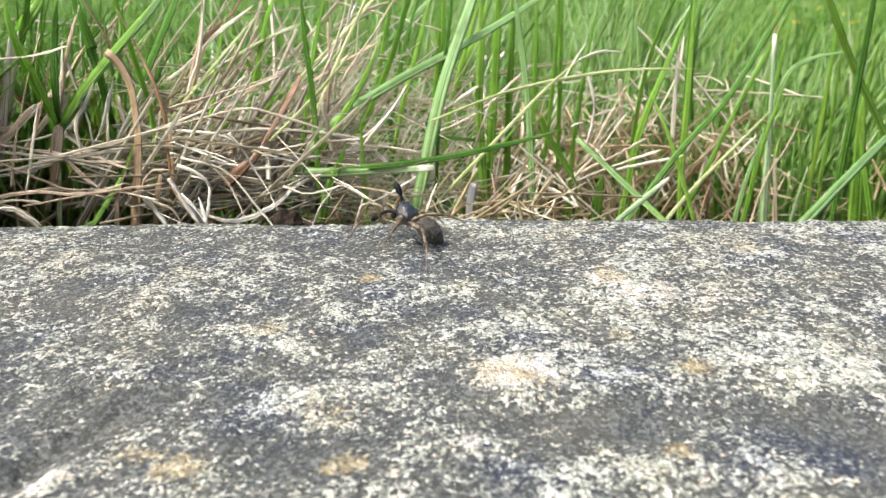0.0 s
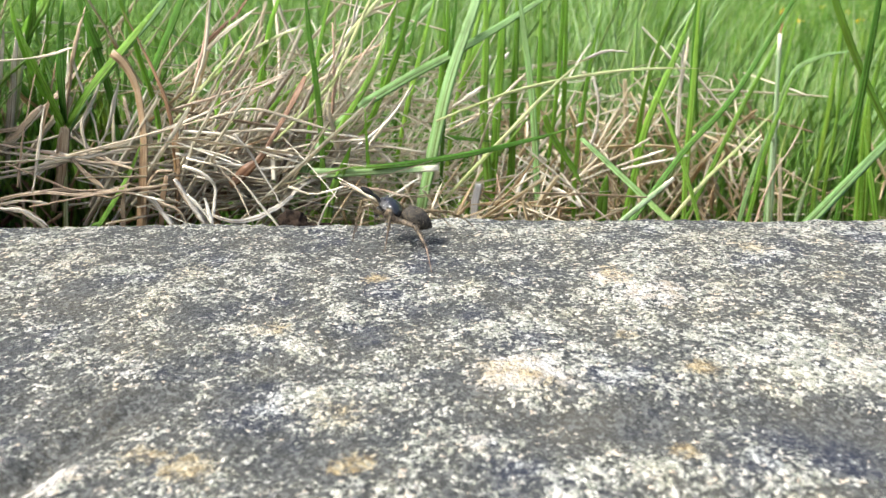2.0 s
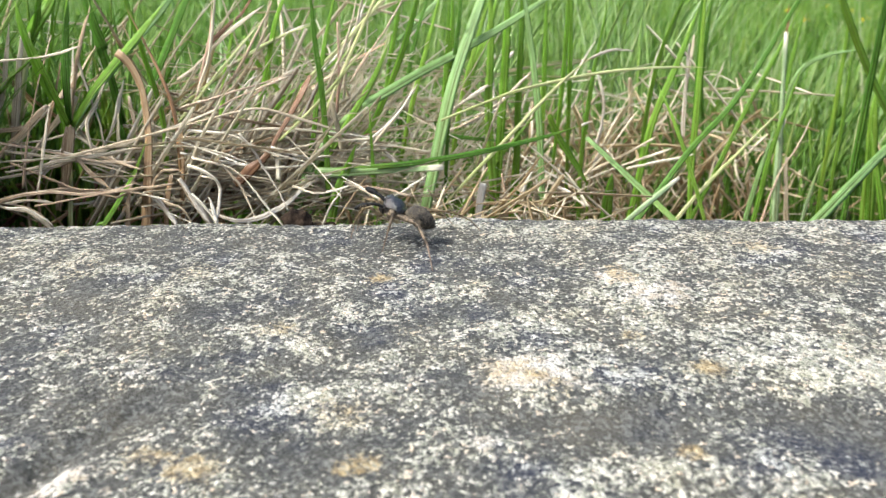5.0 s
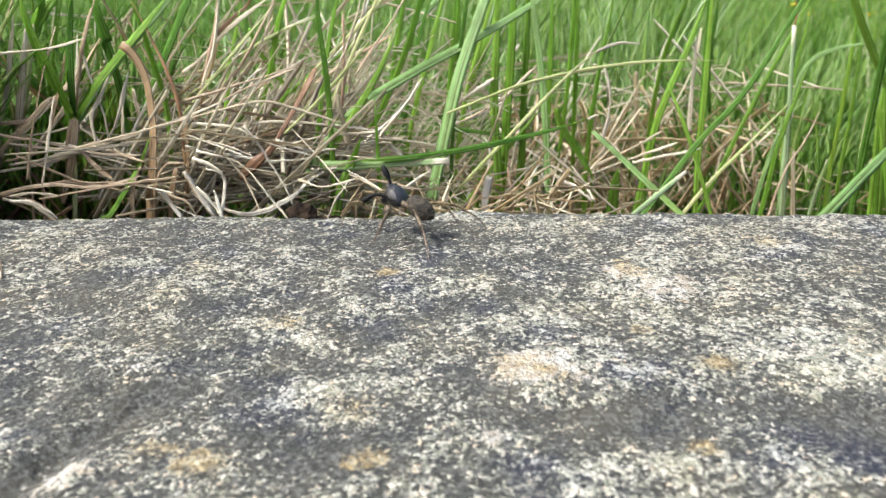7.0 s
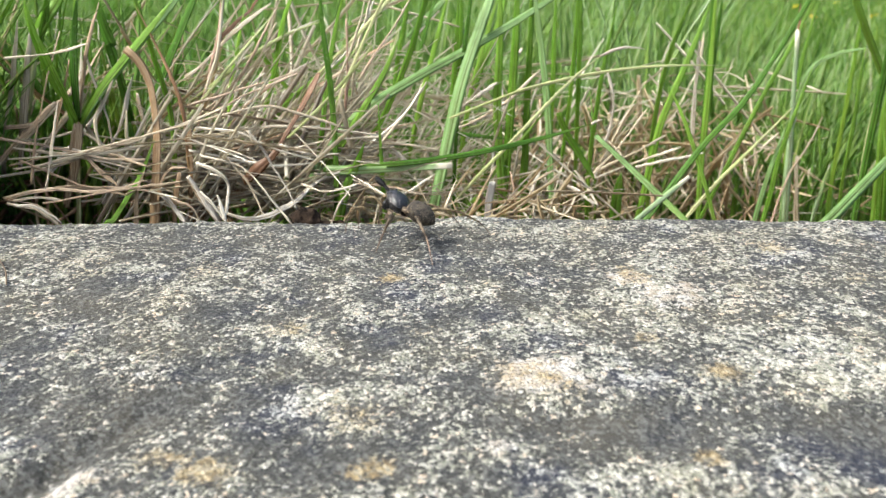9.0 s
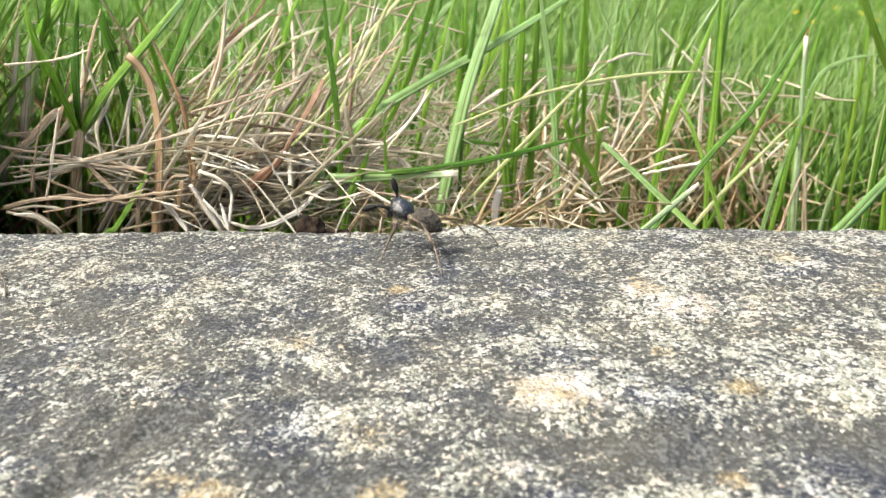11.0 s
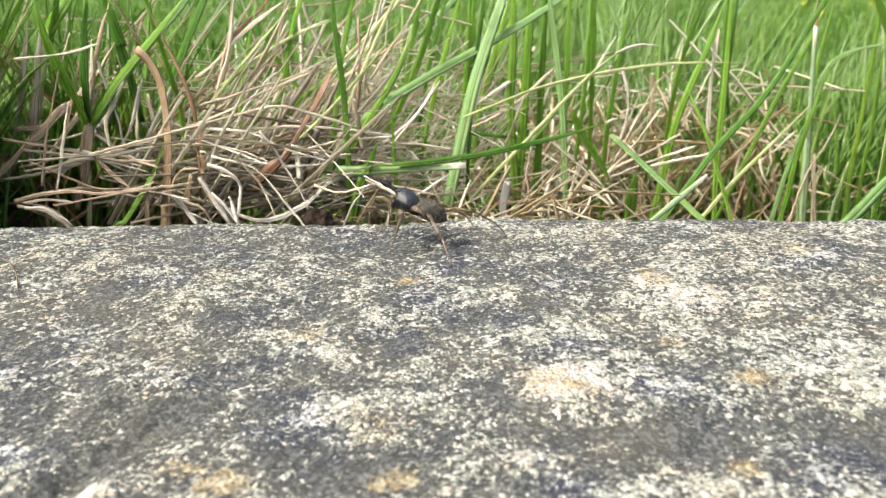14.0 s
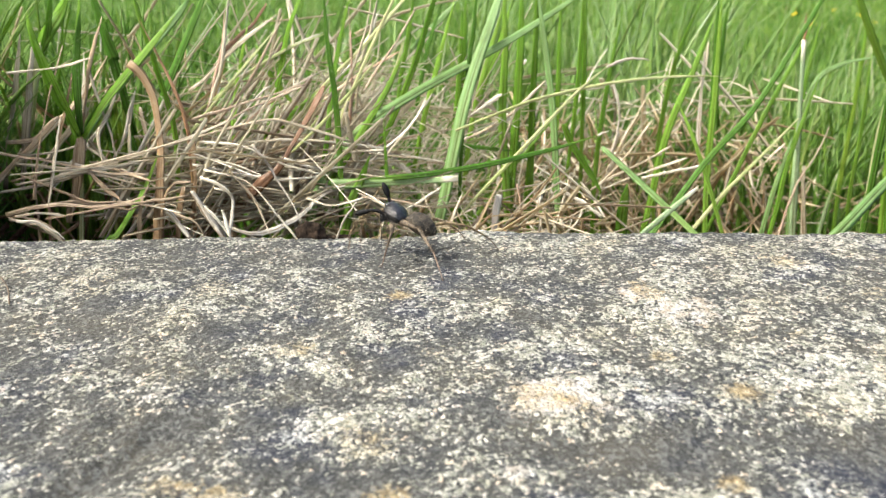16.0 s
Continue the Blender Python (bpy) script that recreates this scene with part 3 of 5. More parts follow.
# ---- ground ----
def ground_height(x, y):
    """Soil level: banked up against the slab, the lawn itself a little lower."""
    left = np.clip((-x - 0.02) / 0.02, 0, 1) * np.clip((0.05 - y) / 0.03, 0, 1)
    return -0.013 - 0.022 * np.clip((np.abs(y) - 0.030) / 0.072, 0, 1) - 0.005 * left


def ground():
    ys = np.concatenate([-np.geomspace(60, 0.35, 24), np.linspace(-0.3, 0.0, 6)[:-1], np.linspace(0, 0.12, 60), np.geomspace(0.125, 60, 40)])
    xs = np.concatenate([-np.geomspace(60, 0.14, 26), np.linspace(-0.13, 0.13, 90), np.geomspace(0.14, 60, 26)])
    x, y = np.meshgrid(xs, ys)
    near = np.exp(-np.abs(y) * 8)
    z = ground_height(x, y) + (0.0022 * field(x, y, 70, 4.0, 4) * near) - 0.020 * ((y < -0.01) & (y > -0.4) & (np.abs(x) < 0.5))
    h, w = x.shape
    index = np.arange(h * w).reshape(h, w)
    quads = np.stack([index[:-1, :-1], index[:-1, 1:], index[1:, 1:], index[1:, :-1]], -1).reshape(-1, 4)
    me = fast_mesh("ground", np.stack([x, y, z], -1).reshape(-1, 3), quads, SOIL)
    tagged(new("ground", me), "dark crumbly soil under the lawn beside the stone", "ground", kind="structure")


ground()

# ---- far and middle grass ----
rng = np.random.RandomState(7)


def unit(angle):
    return np.stack([np.cos(angle), np.sin(angle), 0 * angle], -1)


def lawn(name, count, near, far, spread, tall, wide, segments, mat, label, category, bend=(0.1, 0.5), power=1.0, seed=1):
    """Blades scattered over a strip of ground that widens with distance."""
    r = np.random.RandomState(seed)
    y = near * (far / near) ** (r.rand(count) ** power)
    x = (r.rand(count) * 2 - 1) * (spread[0] + spread[1] * y)
    base = np.stack([x, y, ground_height(x, y) - 0.001], -1)
    lean = unit(r.rand(count) * 2 * math.pi)
    height = tall[0] + (tall[1] - tall[0]) * r.rand(count)
    width = wide[0] + (wide[1] - wide[0]) * r.rand(count)
    me = strips(name, base, lean, height, width * (1 + y / 1.5), bend[0] + (bend[1] - bend[0]) * r.rand(count), mat, segments)
    return tagged(new(name, me), label, category, kind="stuff")


lawn("far_lawn_grass", 72000, 0.45, 9.0, (0.20, 1.3), (0.018, 0.036), (0.0022, 0.004), 2, LAWN, "short mown green lawn stretching away behind the stone", "lawn", seed=1)
lawn("lawn_grass", 15000, 0.10, 0.6, (0.16, 1.15), (0.014, 0.034), (0.0010, 0.0022), 4, LAWN, "soft green lawn grass behind the tall blades", "grass", seed=2)


def tall_grass():
    """Upright green blades in the strip behind the slab, thicker towards +x."""
    r = np.random.RandomState(5)
    n = 850
    y = 0.105 + 0.18 * r.rand(n) ** 1.1
    x = (-0.48 + 1.02 * r.rand(n) ** 0.9) * (y + 0.079)
    x = np.where((x < -0.12 * (y + 0.079)) & (r.rand(n) < 0.5), np.abs(x), x)
    base = np.stack([x, y, ground_height(x, y) - 0.001], -1)
    lean = unit(r.randn(n) * 0.9 + np.where(r.rand(n) < 0.75, 0.2, 2.9))
    me = strips("tall_grass", base, lean, (0.036 + 0.058 * r.rand(n)) * np.where(x > 0.30 * (y + 0.079), 0.62, 1.0), 0.0004 + 0.0009 * r.rand(n) ** 1.3, 0.04 + 0.4 * r.rand(n) ** 1.8, TALL, 7, 0.45 * r.rand(n) ** 1.5)
    tagged(new("tall_grass", me), "thicket of upright fresh green grass behind the stone", "grass", kind="stuff")


tall_grass()


def shady_grass():
    """Darker blades standing among the straw towards -x, and a taller unseen tussock by the slab, added to shade it."""
    r = np.random.RandomState(25)
    n = 1500
    x, y = -0.085 + 0.036 * r.rand(n), 0.034 + 0.045 * r.rand(n)
    x[:130], y[:130] = -0.086 + 0.036 * r.rand(130), 0.030 + 0.05 * r.rand(130)
    # the rest stand out of view, added to cast shade on the straw
    x[390:], y[390:] = -0.130 + 0.068 * r.rand(n - 390), 0.004 + 0.05 * r.rand(n - 390)
    x[390:] = np.minimum(x[390:], -0.060 - 0.62 * y[390:])
    x[1100:], y[1100:] = -0.082 + 0.020 * r.rand(n - 1100), 0.002 + 0.013 * r.rand(n - 1100)
    base = np.stack([x, y, ground_height(x, y) - 0.001], -1)
    lean = unit(r.randn(n) * 1.0 + np.where(r.rand(n) < 0.7, 0.2, 2.9))
    lean[1100:] = unit(r.randn(n - 1100) * 0.5 + 1.6)
    tall = np.where(np.arange(n) < 390, 0.038, np.where(np.arange(n) < 1100, 0.042, 0.046)) * (0.6 + 0.8 * r.rand(n))
    me = strips("shady_grass", base, lean, tall, 0.0005 + 0.0009 * r.rand(n), np.where(np.arange(n) < 1100, 0.1, 0.03) + np.where(np.arange(n) < 1100, 0.6, 0.25) * r.rand(n), SHADY, 7)
    tagged(new("shady_grass", me), "dark green grass blades among dry straw, thickened out of view for shade", "grass", kind="stuff")


shady_grass()


def low_grass():
    """Short green shoots at the feet of the tall blades, close to the slab towards +x."""
    r = np.random.RandomState(15)
    n = 640
    y = 0.066 + 0.115 * r.rand(n)
    x = (-0.20 + 0.72 * r.rand(n)) * (y + 0.079)
    base = np.stack([x, y, ground_height(x, y) - 0.001], -1)
    lean = unit(r.randn(n) * 1.2 + np.where(r.rand(n) < 0.6, 0.2, 2.9))
    me = strips("low_grass", base, lean, 0.012 + 0.036 * r.rand(n) ** 1.4, 0.0005 + 0.0009 * r.rand(n), 0.1 + 0.5 * r.rand(n), LAWN, 5)
    tagged(new("low_grass", me), "short green grass shoots at the foot of the stone", "grass", kind="stuff")


low_grass()


def thatch(count, xr, yr, zr, length, width, flat, seed, label, mat=THATCH, along=3.0):
    """Dead stems lying tangled: bent strips at low angles."""
    r = np.random.RandomState(seed)
    x, y = xr[0] + (xr[1] - xr[0]) * r.rand(count), yr[0] + (yr[1] - yr[0]) * r.rand(count)
    z = zr[0] + (zr[1] - zr[0]) * r.rand(count) ** 1.3
    way = unit(r.randn(count) * along)
    rise = np.where(r.rand(count) < flat, r.randn(count) * 0.18, 0.5 + 1.2 * r.rand(count))
    way[:, 2] = rise
    way /= np.linalg.norm(way, axis=1)[:, None]
    ln = length[0] + (length[1] - length[0]) * r.rand(count)
    w = width[0] + (width[1] - width[0]) * r.rand(count) ** 1.5
    seg = 6
    s = np.linspace(-0.5, 0.5, seg + 1)
    curl = np.cross(way, r.randn(count, 3))
    curl /= np.linalg.norm(curl, axis=1)[:, None]
    kink = (r.rand(count) ** 2 * 0.4)[:, None, None]
    path = np.stack([x, y, z], -1)[:, None] + way[:, None] * (s * ln[:, None])[..., None] + curl[:, None] * kink * (ln[:, None] * (s ** 2 - 0.1))[..., None]
    path[..., 2] = np.maximum(path[..., 2], ground_height(0, path[..., 1]) - 0.0005)
    gap = path[..., 1] - (slab_edge(path[..., 0]) + 0.0006)
    path[..., 1] += np.where((gap < 0) & (path[..., 2] < 0.0012), -gap, 0)
    side = np.cross(way, (0.0, 0.6, 0.8))
    side /= np.linalg.norm(side, axis=1)[:, None] + 1e-9
    out = np.cross(side, way)
    wide = (w[:, None] * (1 - 0.8 * np.abs(s + 0.1) ** 1.5))[..., None] / 2
    ring = np.stack([path - wide * side[:, None], path + wide * side[:, None], path + 0.6 * wide * out[:, None]], 2)
    k = np.arange(seg)[:, None] * 3
    a, b = np.array([[0, 1, 2]]), np.array([[1, 2, 0]])
    quads = np.stack([k + a, k + b, k + 3 + b, k + 3 + a], -1).reshape(-1, 4)
    uv = np.stack(np.broadcast_arrays(np.array([[0.0, 1.0, 0.5]]), (s + 0.5)[:, None]), -1).reshape(-1, 2)
    root = new("dry_grass_clump")
    root.location = foot = np.array((x.mean(), y.mean(), float(ground_height(x.mean(), y.mean()))))
    tagged(root, label, "dry grass", "clumps of dead grass behind the stone")
    for stem in ring:
        part("dry_stem", fast_mesh("dry_stem", (stem - foot).reshape(-1, 3), quads, mat, uv), root)


thatch(105, (-0.040, -0.014), (0.020, 0.05), (-0.004, 0.007), (0.012, 0.035), (0.0004, 0.0013), 0.82, 11, "tangled mat of dry straw-coloured dead grass", along=0.9)
thatch(65, (-0.036, -0.016), (0.016, 0.032), (-0.003, 0.004), (0.016, 0.036), (0.0003, 0.0010), 0.95, 16, "long bleached straws lying along the stone", along=0.4)
thatch(60, (-0.05, -0.014), (0.032, 0.075), (-0.008, 0.014), (0.012, 0.035), (0.0002, 0.0006), 0.45, 12, "bleached dead stems sticking up among green grass")
thatch(150, (-0.010, 0.100), (0.066, 0.12), (-0.030, -0.014), (0.010, 0.030), (0.0004, 0.0012), 0.6, 13, "low tangle of tan dead grass at the blades' feet", TAN)
thatch(90, (-0.026, 0.020), (0.016, 0.034), (-0.011, -0.002), (0.006, 0.018), (0.0002, 0.0008), 0.7, 17, "short straw litter in the gap behind the stone")
thatch(230, (-0.034, 0.060), (0.056, 0.11), (-0.020, 0.009), (0.008, 0.028), (0.0004, 0.0012), 0.5, 18, "pale dead stems leaning among the green blades", BLEACHED)
thatch(300, (0.006, 0.064), (0.058, 0.095), (-0.026, 0.000), (0.008, 0.026), (0.0004, 0.0013), 0.3, 14, "clump of tan and reddish-brown withered grass leaves", TAN)
thatch(110, (-0.020, 0.014), (0.012, 0.028), (-0.010, -0.001), (0.006, 0.016), (0.0003, 0.0010), 0.7, 19, "yellow-brown withered leaf litter behind the stone", TAN)
thatch(130, (-0.075, -0.008), (0.050, 0.090), (-0.012, 0.022), (0.012, 0.034), (0.0003, 0.0010), 0.3, 34, "pale dead stems and leaves standing in the grass beyond", BLEACHED, along=1.2)
thatch(55, (-0.075, -0.030), (0.025, 0.050), (-0.004, 0.014), (0.012, 0.030), (0.0003, 0.0008), 0.15, 20, "tan dead leaves standing among dark green blades", TAN)
thatch(36, (-0.046, -0.020), (0.020, 0.036), (0.002, 0.014), (0.012, 0.030), (0.00018, 0.00040), 0.25, 31, "fine pale dead stems fanning out of the straw", BLEACHED, along=0.8)
thatch(80, (-0.046, -0.018), (0.012, 0.030), (-0.003, 0.007), (0.010, 0.030), (0.0003, 0.0009), 0.75, 32, "thin bleached stems woven through the straw", BLEACHED, along=0.7)
thatch(170, (-0.032, 0.006), (0.034, 0.056), (-0.010, 0.013), (0.008, 0.028), (0.0002, 0.0005), 0.45, 33, "wispy straw-coloured stems among the green blades", BLEACHED, along=0.9)
thatch(110, (-0.085, -0.032), (0.026, 0.048), (-0.018, -0.005), (0.008, 0.022), (0.0004, 0.0016), 0.6, 15, "clump of brown rotting grass leaves under the straw", RUSTY)

# ---- single blades and stems behind the slab (mm) ----
LABELS = {
    "fresh": ("fresh green grass blade rising behind the stone", "grass blade"),
    "dark": ("dark green upright grass blade behind the stone", "grass blade"),
    "pale": ("broad bluish-green grass blade behind the stone", "grass blade"),
    "cut": ("mown green grass blade with bleached cut tip", "grass blade"),
    "culm": ("pale grey-green round grass stalk with bleached top", "grass blade"),
    "stalk": ("thin yellowing grass blade arching over the straw", "grass blade"),
    "straw": ("dry straw-coloured dead grass stem", "grass stem"),
    "root": ("bleached white dead grass stem lying bent", "grass stem"),
    "tan": ("tan withered grass blade behind the stone", "grass stem"),
    "rust": ("brown dead grass stem, shade put into its colour", "grass stem"),
    "russet": ("russet-brown dead grass stem", "grass stem"),
    "brown": ("thin brown withered tip on a stalk", "grass stem"),
    "amber": ("curved amber-brown withered grass leaf", "grass stem"),
    "pink": ("pinkish dry grass stem", "grass stem"),
}


TUFTS = {}
TUFT_LABELS = {"green": "tuft of fresh green grass blades behind the stone", "dry": "tuft of dry straw-coloured dead grass behind the stone"}


def tuft(kind, base):
    """The plant that a blade belongs to: one for each stretch of the strip, green or dry."""
    key = kind, int(math.floor(base[0] / 14)), int(base[1] > 30)
    if key not in TUFTS:
        root = new("grass_tuft")
        root.location = base[0] * MM, base[1] * MM, ground_height(base[0] * MM, base[1] * MM)
        TUFTS[key] = tagged(root, TUFT_LABELS[kind], "grass", "grass tufts behind the stone")
    return TUFTS[key]


def blade(kind, width, *points):
    """A blade or stem through the given points, standing in the soil where its foot is hidden behind the slab's rim."""
    green = LABELS[kind][1] == "grass blade"
    root = tuft("green" if green else "dry", points[0])
    (fx, fy, fz), second = points[0], points[1]
    if fz < -0.3 * (fy - 2) + 1:
        soil = float(ground_height(fx * MM, fy * MM)) / MM
        if fz > soil + 2:
            points = ((fx + 0.4 * (fx - second[0]), fy + 1.0, soil - 0.5),) + points
    if green:
        path = spline(np.array(points) * MM, 4 * len(points)) - np.array(root.location)
    else:
        path = kinked(spline(np.array(points), 3 * len(points)) * 0.2 * MM + kinked(points, 3 * len(points), 0, 1) * 0.8 * MM, 6 * len(points), 0.000035, random.randrange(9999)) - np.array(root.location)
    s = np.linspace(0, 1, len(path))
    width *= 1.0 if green else 0.9
    blunt = kind in ("cut", "culm", "straw", "root", "tan", "pink", "rust", "russet", "amber")
    w = width * MM * ((0.78 + 0.22 * np.sin(s * random.uniform(3, 9) + random.uniform(0, 6)) - (0.45 if width < 1.2 else 0.1) * np.clip((s - 0.8) / 0.2, 0, 1) ** 2) if blunt else (0.8 + 0.3 * np.sin(math.pi * np.clip(s * 1.2, 0, 1)) - 0.75 * np.clip((s - 0.72) / 0.28, 0, 1) ** 2))
    spin = 0.0 if kind == "culm" else random.uniform(-0.3, 0.3)
    facing = np.array((math.sin(spin), -math.cos(spin), 0.25))
    round_stem = kind in ("culm", "brown", "stalk") or (not green and width < 0.6)
    verts, faces, uv = ribbon(path, w, facing, *((0.75, 0.45) if round_stem else (0.5, 0.12) if green else (random.uniform(0.15, 0.7), 0.1)), 0.0 if kind == "culm" else random.uniform(-0.6, 0.6) * (1 if green else 1.8))
    name = "blade" if green else "dry_stem"
    part(name, mesh_from(name, verts, faces, LEAF[kind], uv), root, LABELS[kind][0])


random.seed(3)
blade("pale", 1.6, (-5.4, 25.0, -11.5), (-3.7, 26.0, -3.6), (-1.8, 29.0, 5.2), (0.2, 32.0, 12.8), (3.8, 36.0, 22.8), (5.4, 38.0, 28.2))
blade("pale", 1.2, (-22.4, 20.0, -8.1), (-19.9, 22.0, 1.0), (-14.7, 26.0, 7.3), (-7.0, 30.0, 11.9), (-0.1, 34.0, 15.2), (6.8, 36.0, 18.9), (13.5, 39.0, 22.8), (19.5, 41.0, 26.4))
blade("dark", 0.57, (-1.6, 32.0, -13.9), (-1.1, 32.0, 3.0), (-0.1, 34.0, 14.3), (0.7, 34.0, 20.6), (1.1, 34.0, 27.4))
blade("dark", 0.78, (-17.4, 20.0, -9.8), (-17.0, 20.0, 3.0), (-17.2, 20.0, 12.0), (-17.8, 20.0, 19.0), (-18.0, 20.0, 27.0))
blade("cut", 1.4, (-17.8, 17.0, 1.7), (-13.9, 18.0, 1.5), (-8.1, 20.0, 1.3), (-1.5, 20.5, 1.6))
blade("dark", 0.72, (-18.5, 18.5, 1.4), (-14.7, 19.0, 1.7), (-7.2, 20.0, 2.1), (-1.2, 21.5, 2.6), (4.2, 23.0, 3.3), (8.2, 25.0, 3.8), (13.1, 27.0, 4.6), (18.4, 29.0, 5.8))
blade("straw", 0.4, (18.1, 28.9, 5.7), (19.0, 29.5, 6.0), (19.9, 30.0, 6.2))
blade("pale", 0.9, (13.8, 32.0, -13.8), (13.1, 32.0, -3.0), (12.1, 33.0, 8.7), (10.7, 34.0, 18.2), (9.2, 35.0, 27.4))
blade("dark", 0.8, (24.6, 26.0, -10.0), (34.7, 32.0, 1.4), (42.6, 36.0, 9.1), (52.0, 42.0, 22.7), (55.8, 44.0, 28.4))
blade("culm", 0.85, (20.6, 20.0, -8.8), (24.7, 22.0, -5.7), (31.9, 26.0, -1.1))
blade("pale", 0.9, (20.1, 36.0, 2.7), (25.7, 30.0, -2.1), (31.8, 26.0, -7.5), (35.7, 24.0, -11.0))
blade("culm", 1.25, (54.1, 43.0, -17.5), (54.1, 45.0, -9.1), (54.0, 47.0, 3.0), (53.4, 48.5, 17.4))
blade("brown", 0.35, (53.5, 48.5, 17.2), (53.5, 48.8, 19.2), (53.4, 49.0, 21.6))
blade("pale", 1.4, (43.8, 16.0, -8.2), (48.3, 18.0, -5.0), (54.4, 22.0, -0.8), (62.8, 28.0, 4.3), (70.6, 32.0, 9.3))
blade("dark", 0.98, (61.2, 36.0, -15.1), (61.3, 36.0, -1.2), (61.6, 36.0, 11.7), (61.7, 36.0, 22.1), (61.6, 36.0, 27.4))
blade("fresh", 1.3, (76.3, 44.0, -5.9), (69.7, 42.0, 3.4), (62.7, 40.0, 12.9), (56.5, 38.0, 22.4), (54.1, 38.0, 27.5))
blade("pale", 0.74, (56.2, 50.0, -20.0), (55.4, 50.0, 1.5), (56.9, 50.0, 10.5), (61.4, 51.0, 13.4), (67.6, 52.0, 14.4))
blade("culm", 0.75, (60.1, 48.0, -19.3), (61.1, 49.0, -13.3), (62.9, 50.0, -4.8))
blade("fresh", 1.0, (-49.5, 16.0, 2.3), (-49.5, 16.0, 9.3), (-50.8, 15.0, 13.9), (-51.6, 14.0, 19.7), (-51.9, 14.0, 23.2))
blade("dark", 1.1, (-46.0, 25.0, 6.6), (-46.5, 24.0, 13.7), (-47.3, 24.0, 18.1), (-48.2, 24.0, 23.0), (-48.9, 24.0, 26.5))
blade("dark", 0.98, (-46.7, 22.0, -1.5), (-43.2, 23.0, 7.0), (-39.7, 24.0, 14.4), (-35.5, 25.0, 22.7), (-33.1, 25.0, 27.2))
blade("pale", 1.0, (-50.3, 16.0, 2.3), (-48.8, 17.0, 8.0), (-43.2, 18.0, 15.0), (-36.7, 20.0, 22.1), (-34.2, 20.0, 25.1))
blade("fresh", 0.66, (-40.3, 22.0, -7.2), (-39.2, 22.0, 6.8), (-40.1, 21.0, 15.4), (-41.2, 20.0, 22.7), (-41.7, 20.0, 26.4))
blade("brown", 0.55, (-36.5, 16.0, -8.4), (-35.5, 16.0, 2.4), (-35.0, 16.0, 8.9), (-37.0, 17.0, 15.1), (-40.4, 18.0, 22.1))
blade("fresh", 0.66, (-44.8, 10.0, -4.9), (-43.1, 10.0, -2.7), (-40.1, 12.0, 2.2), (-38.1, 13.0, 6.6))
blade("fresh", 1.1, (-16.6, 16.0, -6.8), (-15.5, 17.0, -1.2), (-14.1, 18.0, 2.0), (-12.8, 18.0, 5.2))
blade("fresh", 0.57, (-10.7, 20.0, -9.7), (-10.7, 20.0, -4.0), (-10.9, 20.0, 2.3), (-11.1, 20.0, 10.1))
blade("fresh", 0.98, (14.8, 40.0, 5.5), (16.1, 40.0, 2.4), (19.2, 40.0, -2.2), (21.4, 40.0, -5.7))
blade("fresh", 1.2, (7.0, 40.0, -16.7), (6.2, 40.0, -6.0), (5.3, 41.0, 5.8), (5.5, 41.0, 16.2), (5.2, 42.0, 26.8))
blade("fresh", 1.3, (6.0, 44.0, -18.0), (7.0, 44.0, -7.0), (7.6, 44.0, 5.3), (8.1, 44.0, 17.7), (8.0, 44.0, 26.8))
blade("fresh", 1.1, (10.4, 46.0, -18.7), (10.4, 46.0, -4.6), (10.4, 46.0, 9.6), (10.8, 46.0, 26.8))
blade("fresh", 1.8, (25.3, 42.0, -17.3), (25.2, 42.0, -10.3), (25.7, 42.0, -4.5))
blade("fresh", 0.98, (42.0, 50.0, -20.0), (41.0, 50.0, -5.4), (40.8, 50.0, 8.2), (40.1, 50.0, 26.1))
blade("fresh", 0.82, (-16.4, 36.0, 1.3), (-12.8, 36.0, 4.4), (-8.3, 36.0, 14.1), (-5.4, 36.0, 22.8), (-3.9, 36.0, 26.7))
blade("fresh", 0.82, (-9.1, 42.0, -3.7), (-6.9, 42.0, 6.5), (-5.0, 42.0, 13.5), (-2.0, 42.0, 24.4))
blade("fresh", 0.74, (-2.3, 44.0, -18.1), (-0.6, 44.0, -4.1), (1.0, 44.0, 7.1), (3.8, 44.0, 17.7), (5.3, 44.0, 22.7))
blade("stalk", 0.5, (-1.1, 22.0, -3.8), (1.9, 23.0, -0.6), (5.1, 24.5, 2.4), (8.6, 26.0, 5.8), (12.2, 28.0, 9.2), (16.3, 30.0, 12.8), (19.7, 32.0, 15.1))
blade("root", 0.5, (19.3, 31.8, 14.8), (21.4, 33.0, 15.7), (23.6, 34.0, 15.9), (26.1, 35.0, 15.5))
blade("stalk", 0.52, (-41.2, 34.0, 7.6), (-36.4, 32.0, 10.8), (-31.0, 30.0, 14.4), (-25.1, 30.0, 17.7), (-19.4, 30.0, 19.8))
blade("stalk", 0.6, (-25.6, 32.0, 6.3), (-20.9, 31.0, 12.1), (-15.7, 30.0, 16.9), (-9.9, 30.0, 22.9), (-7.5, 30.0, 25.8))
blade("fresh", 0.74, (38.1, 44.0, -17.9), (43.3, 46.0, -6.4), (49.0, 50.0, 4.4), (54.5, 53.0, 14.4), (58.1, 55.0, 21.6))
blade("stalk", 0.6, (36.0, 40.0, -12.1), (41.1, 42.0, -6.4), (46.7, 44.0, -1.2), (55.5, 48.0, 6.6))
blade("fresh", 1.1, (71.3, 48.0, -19.2), (70.2, 48.0, -4.9), (69.4, 48.0, 4.7), (70.3, 48.0, 17.5))
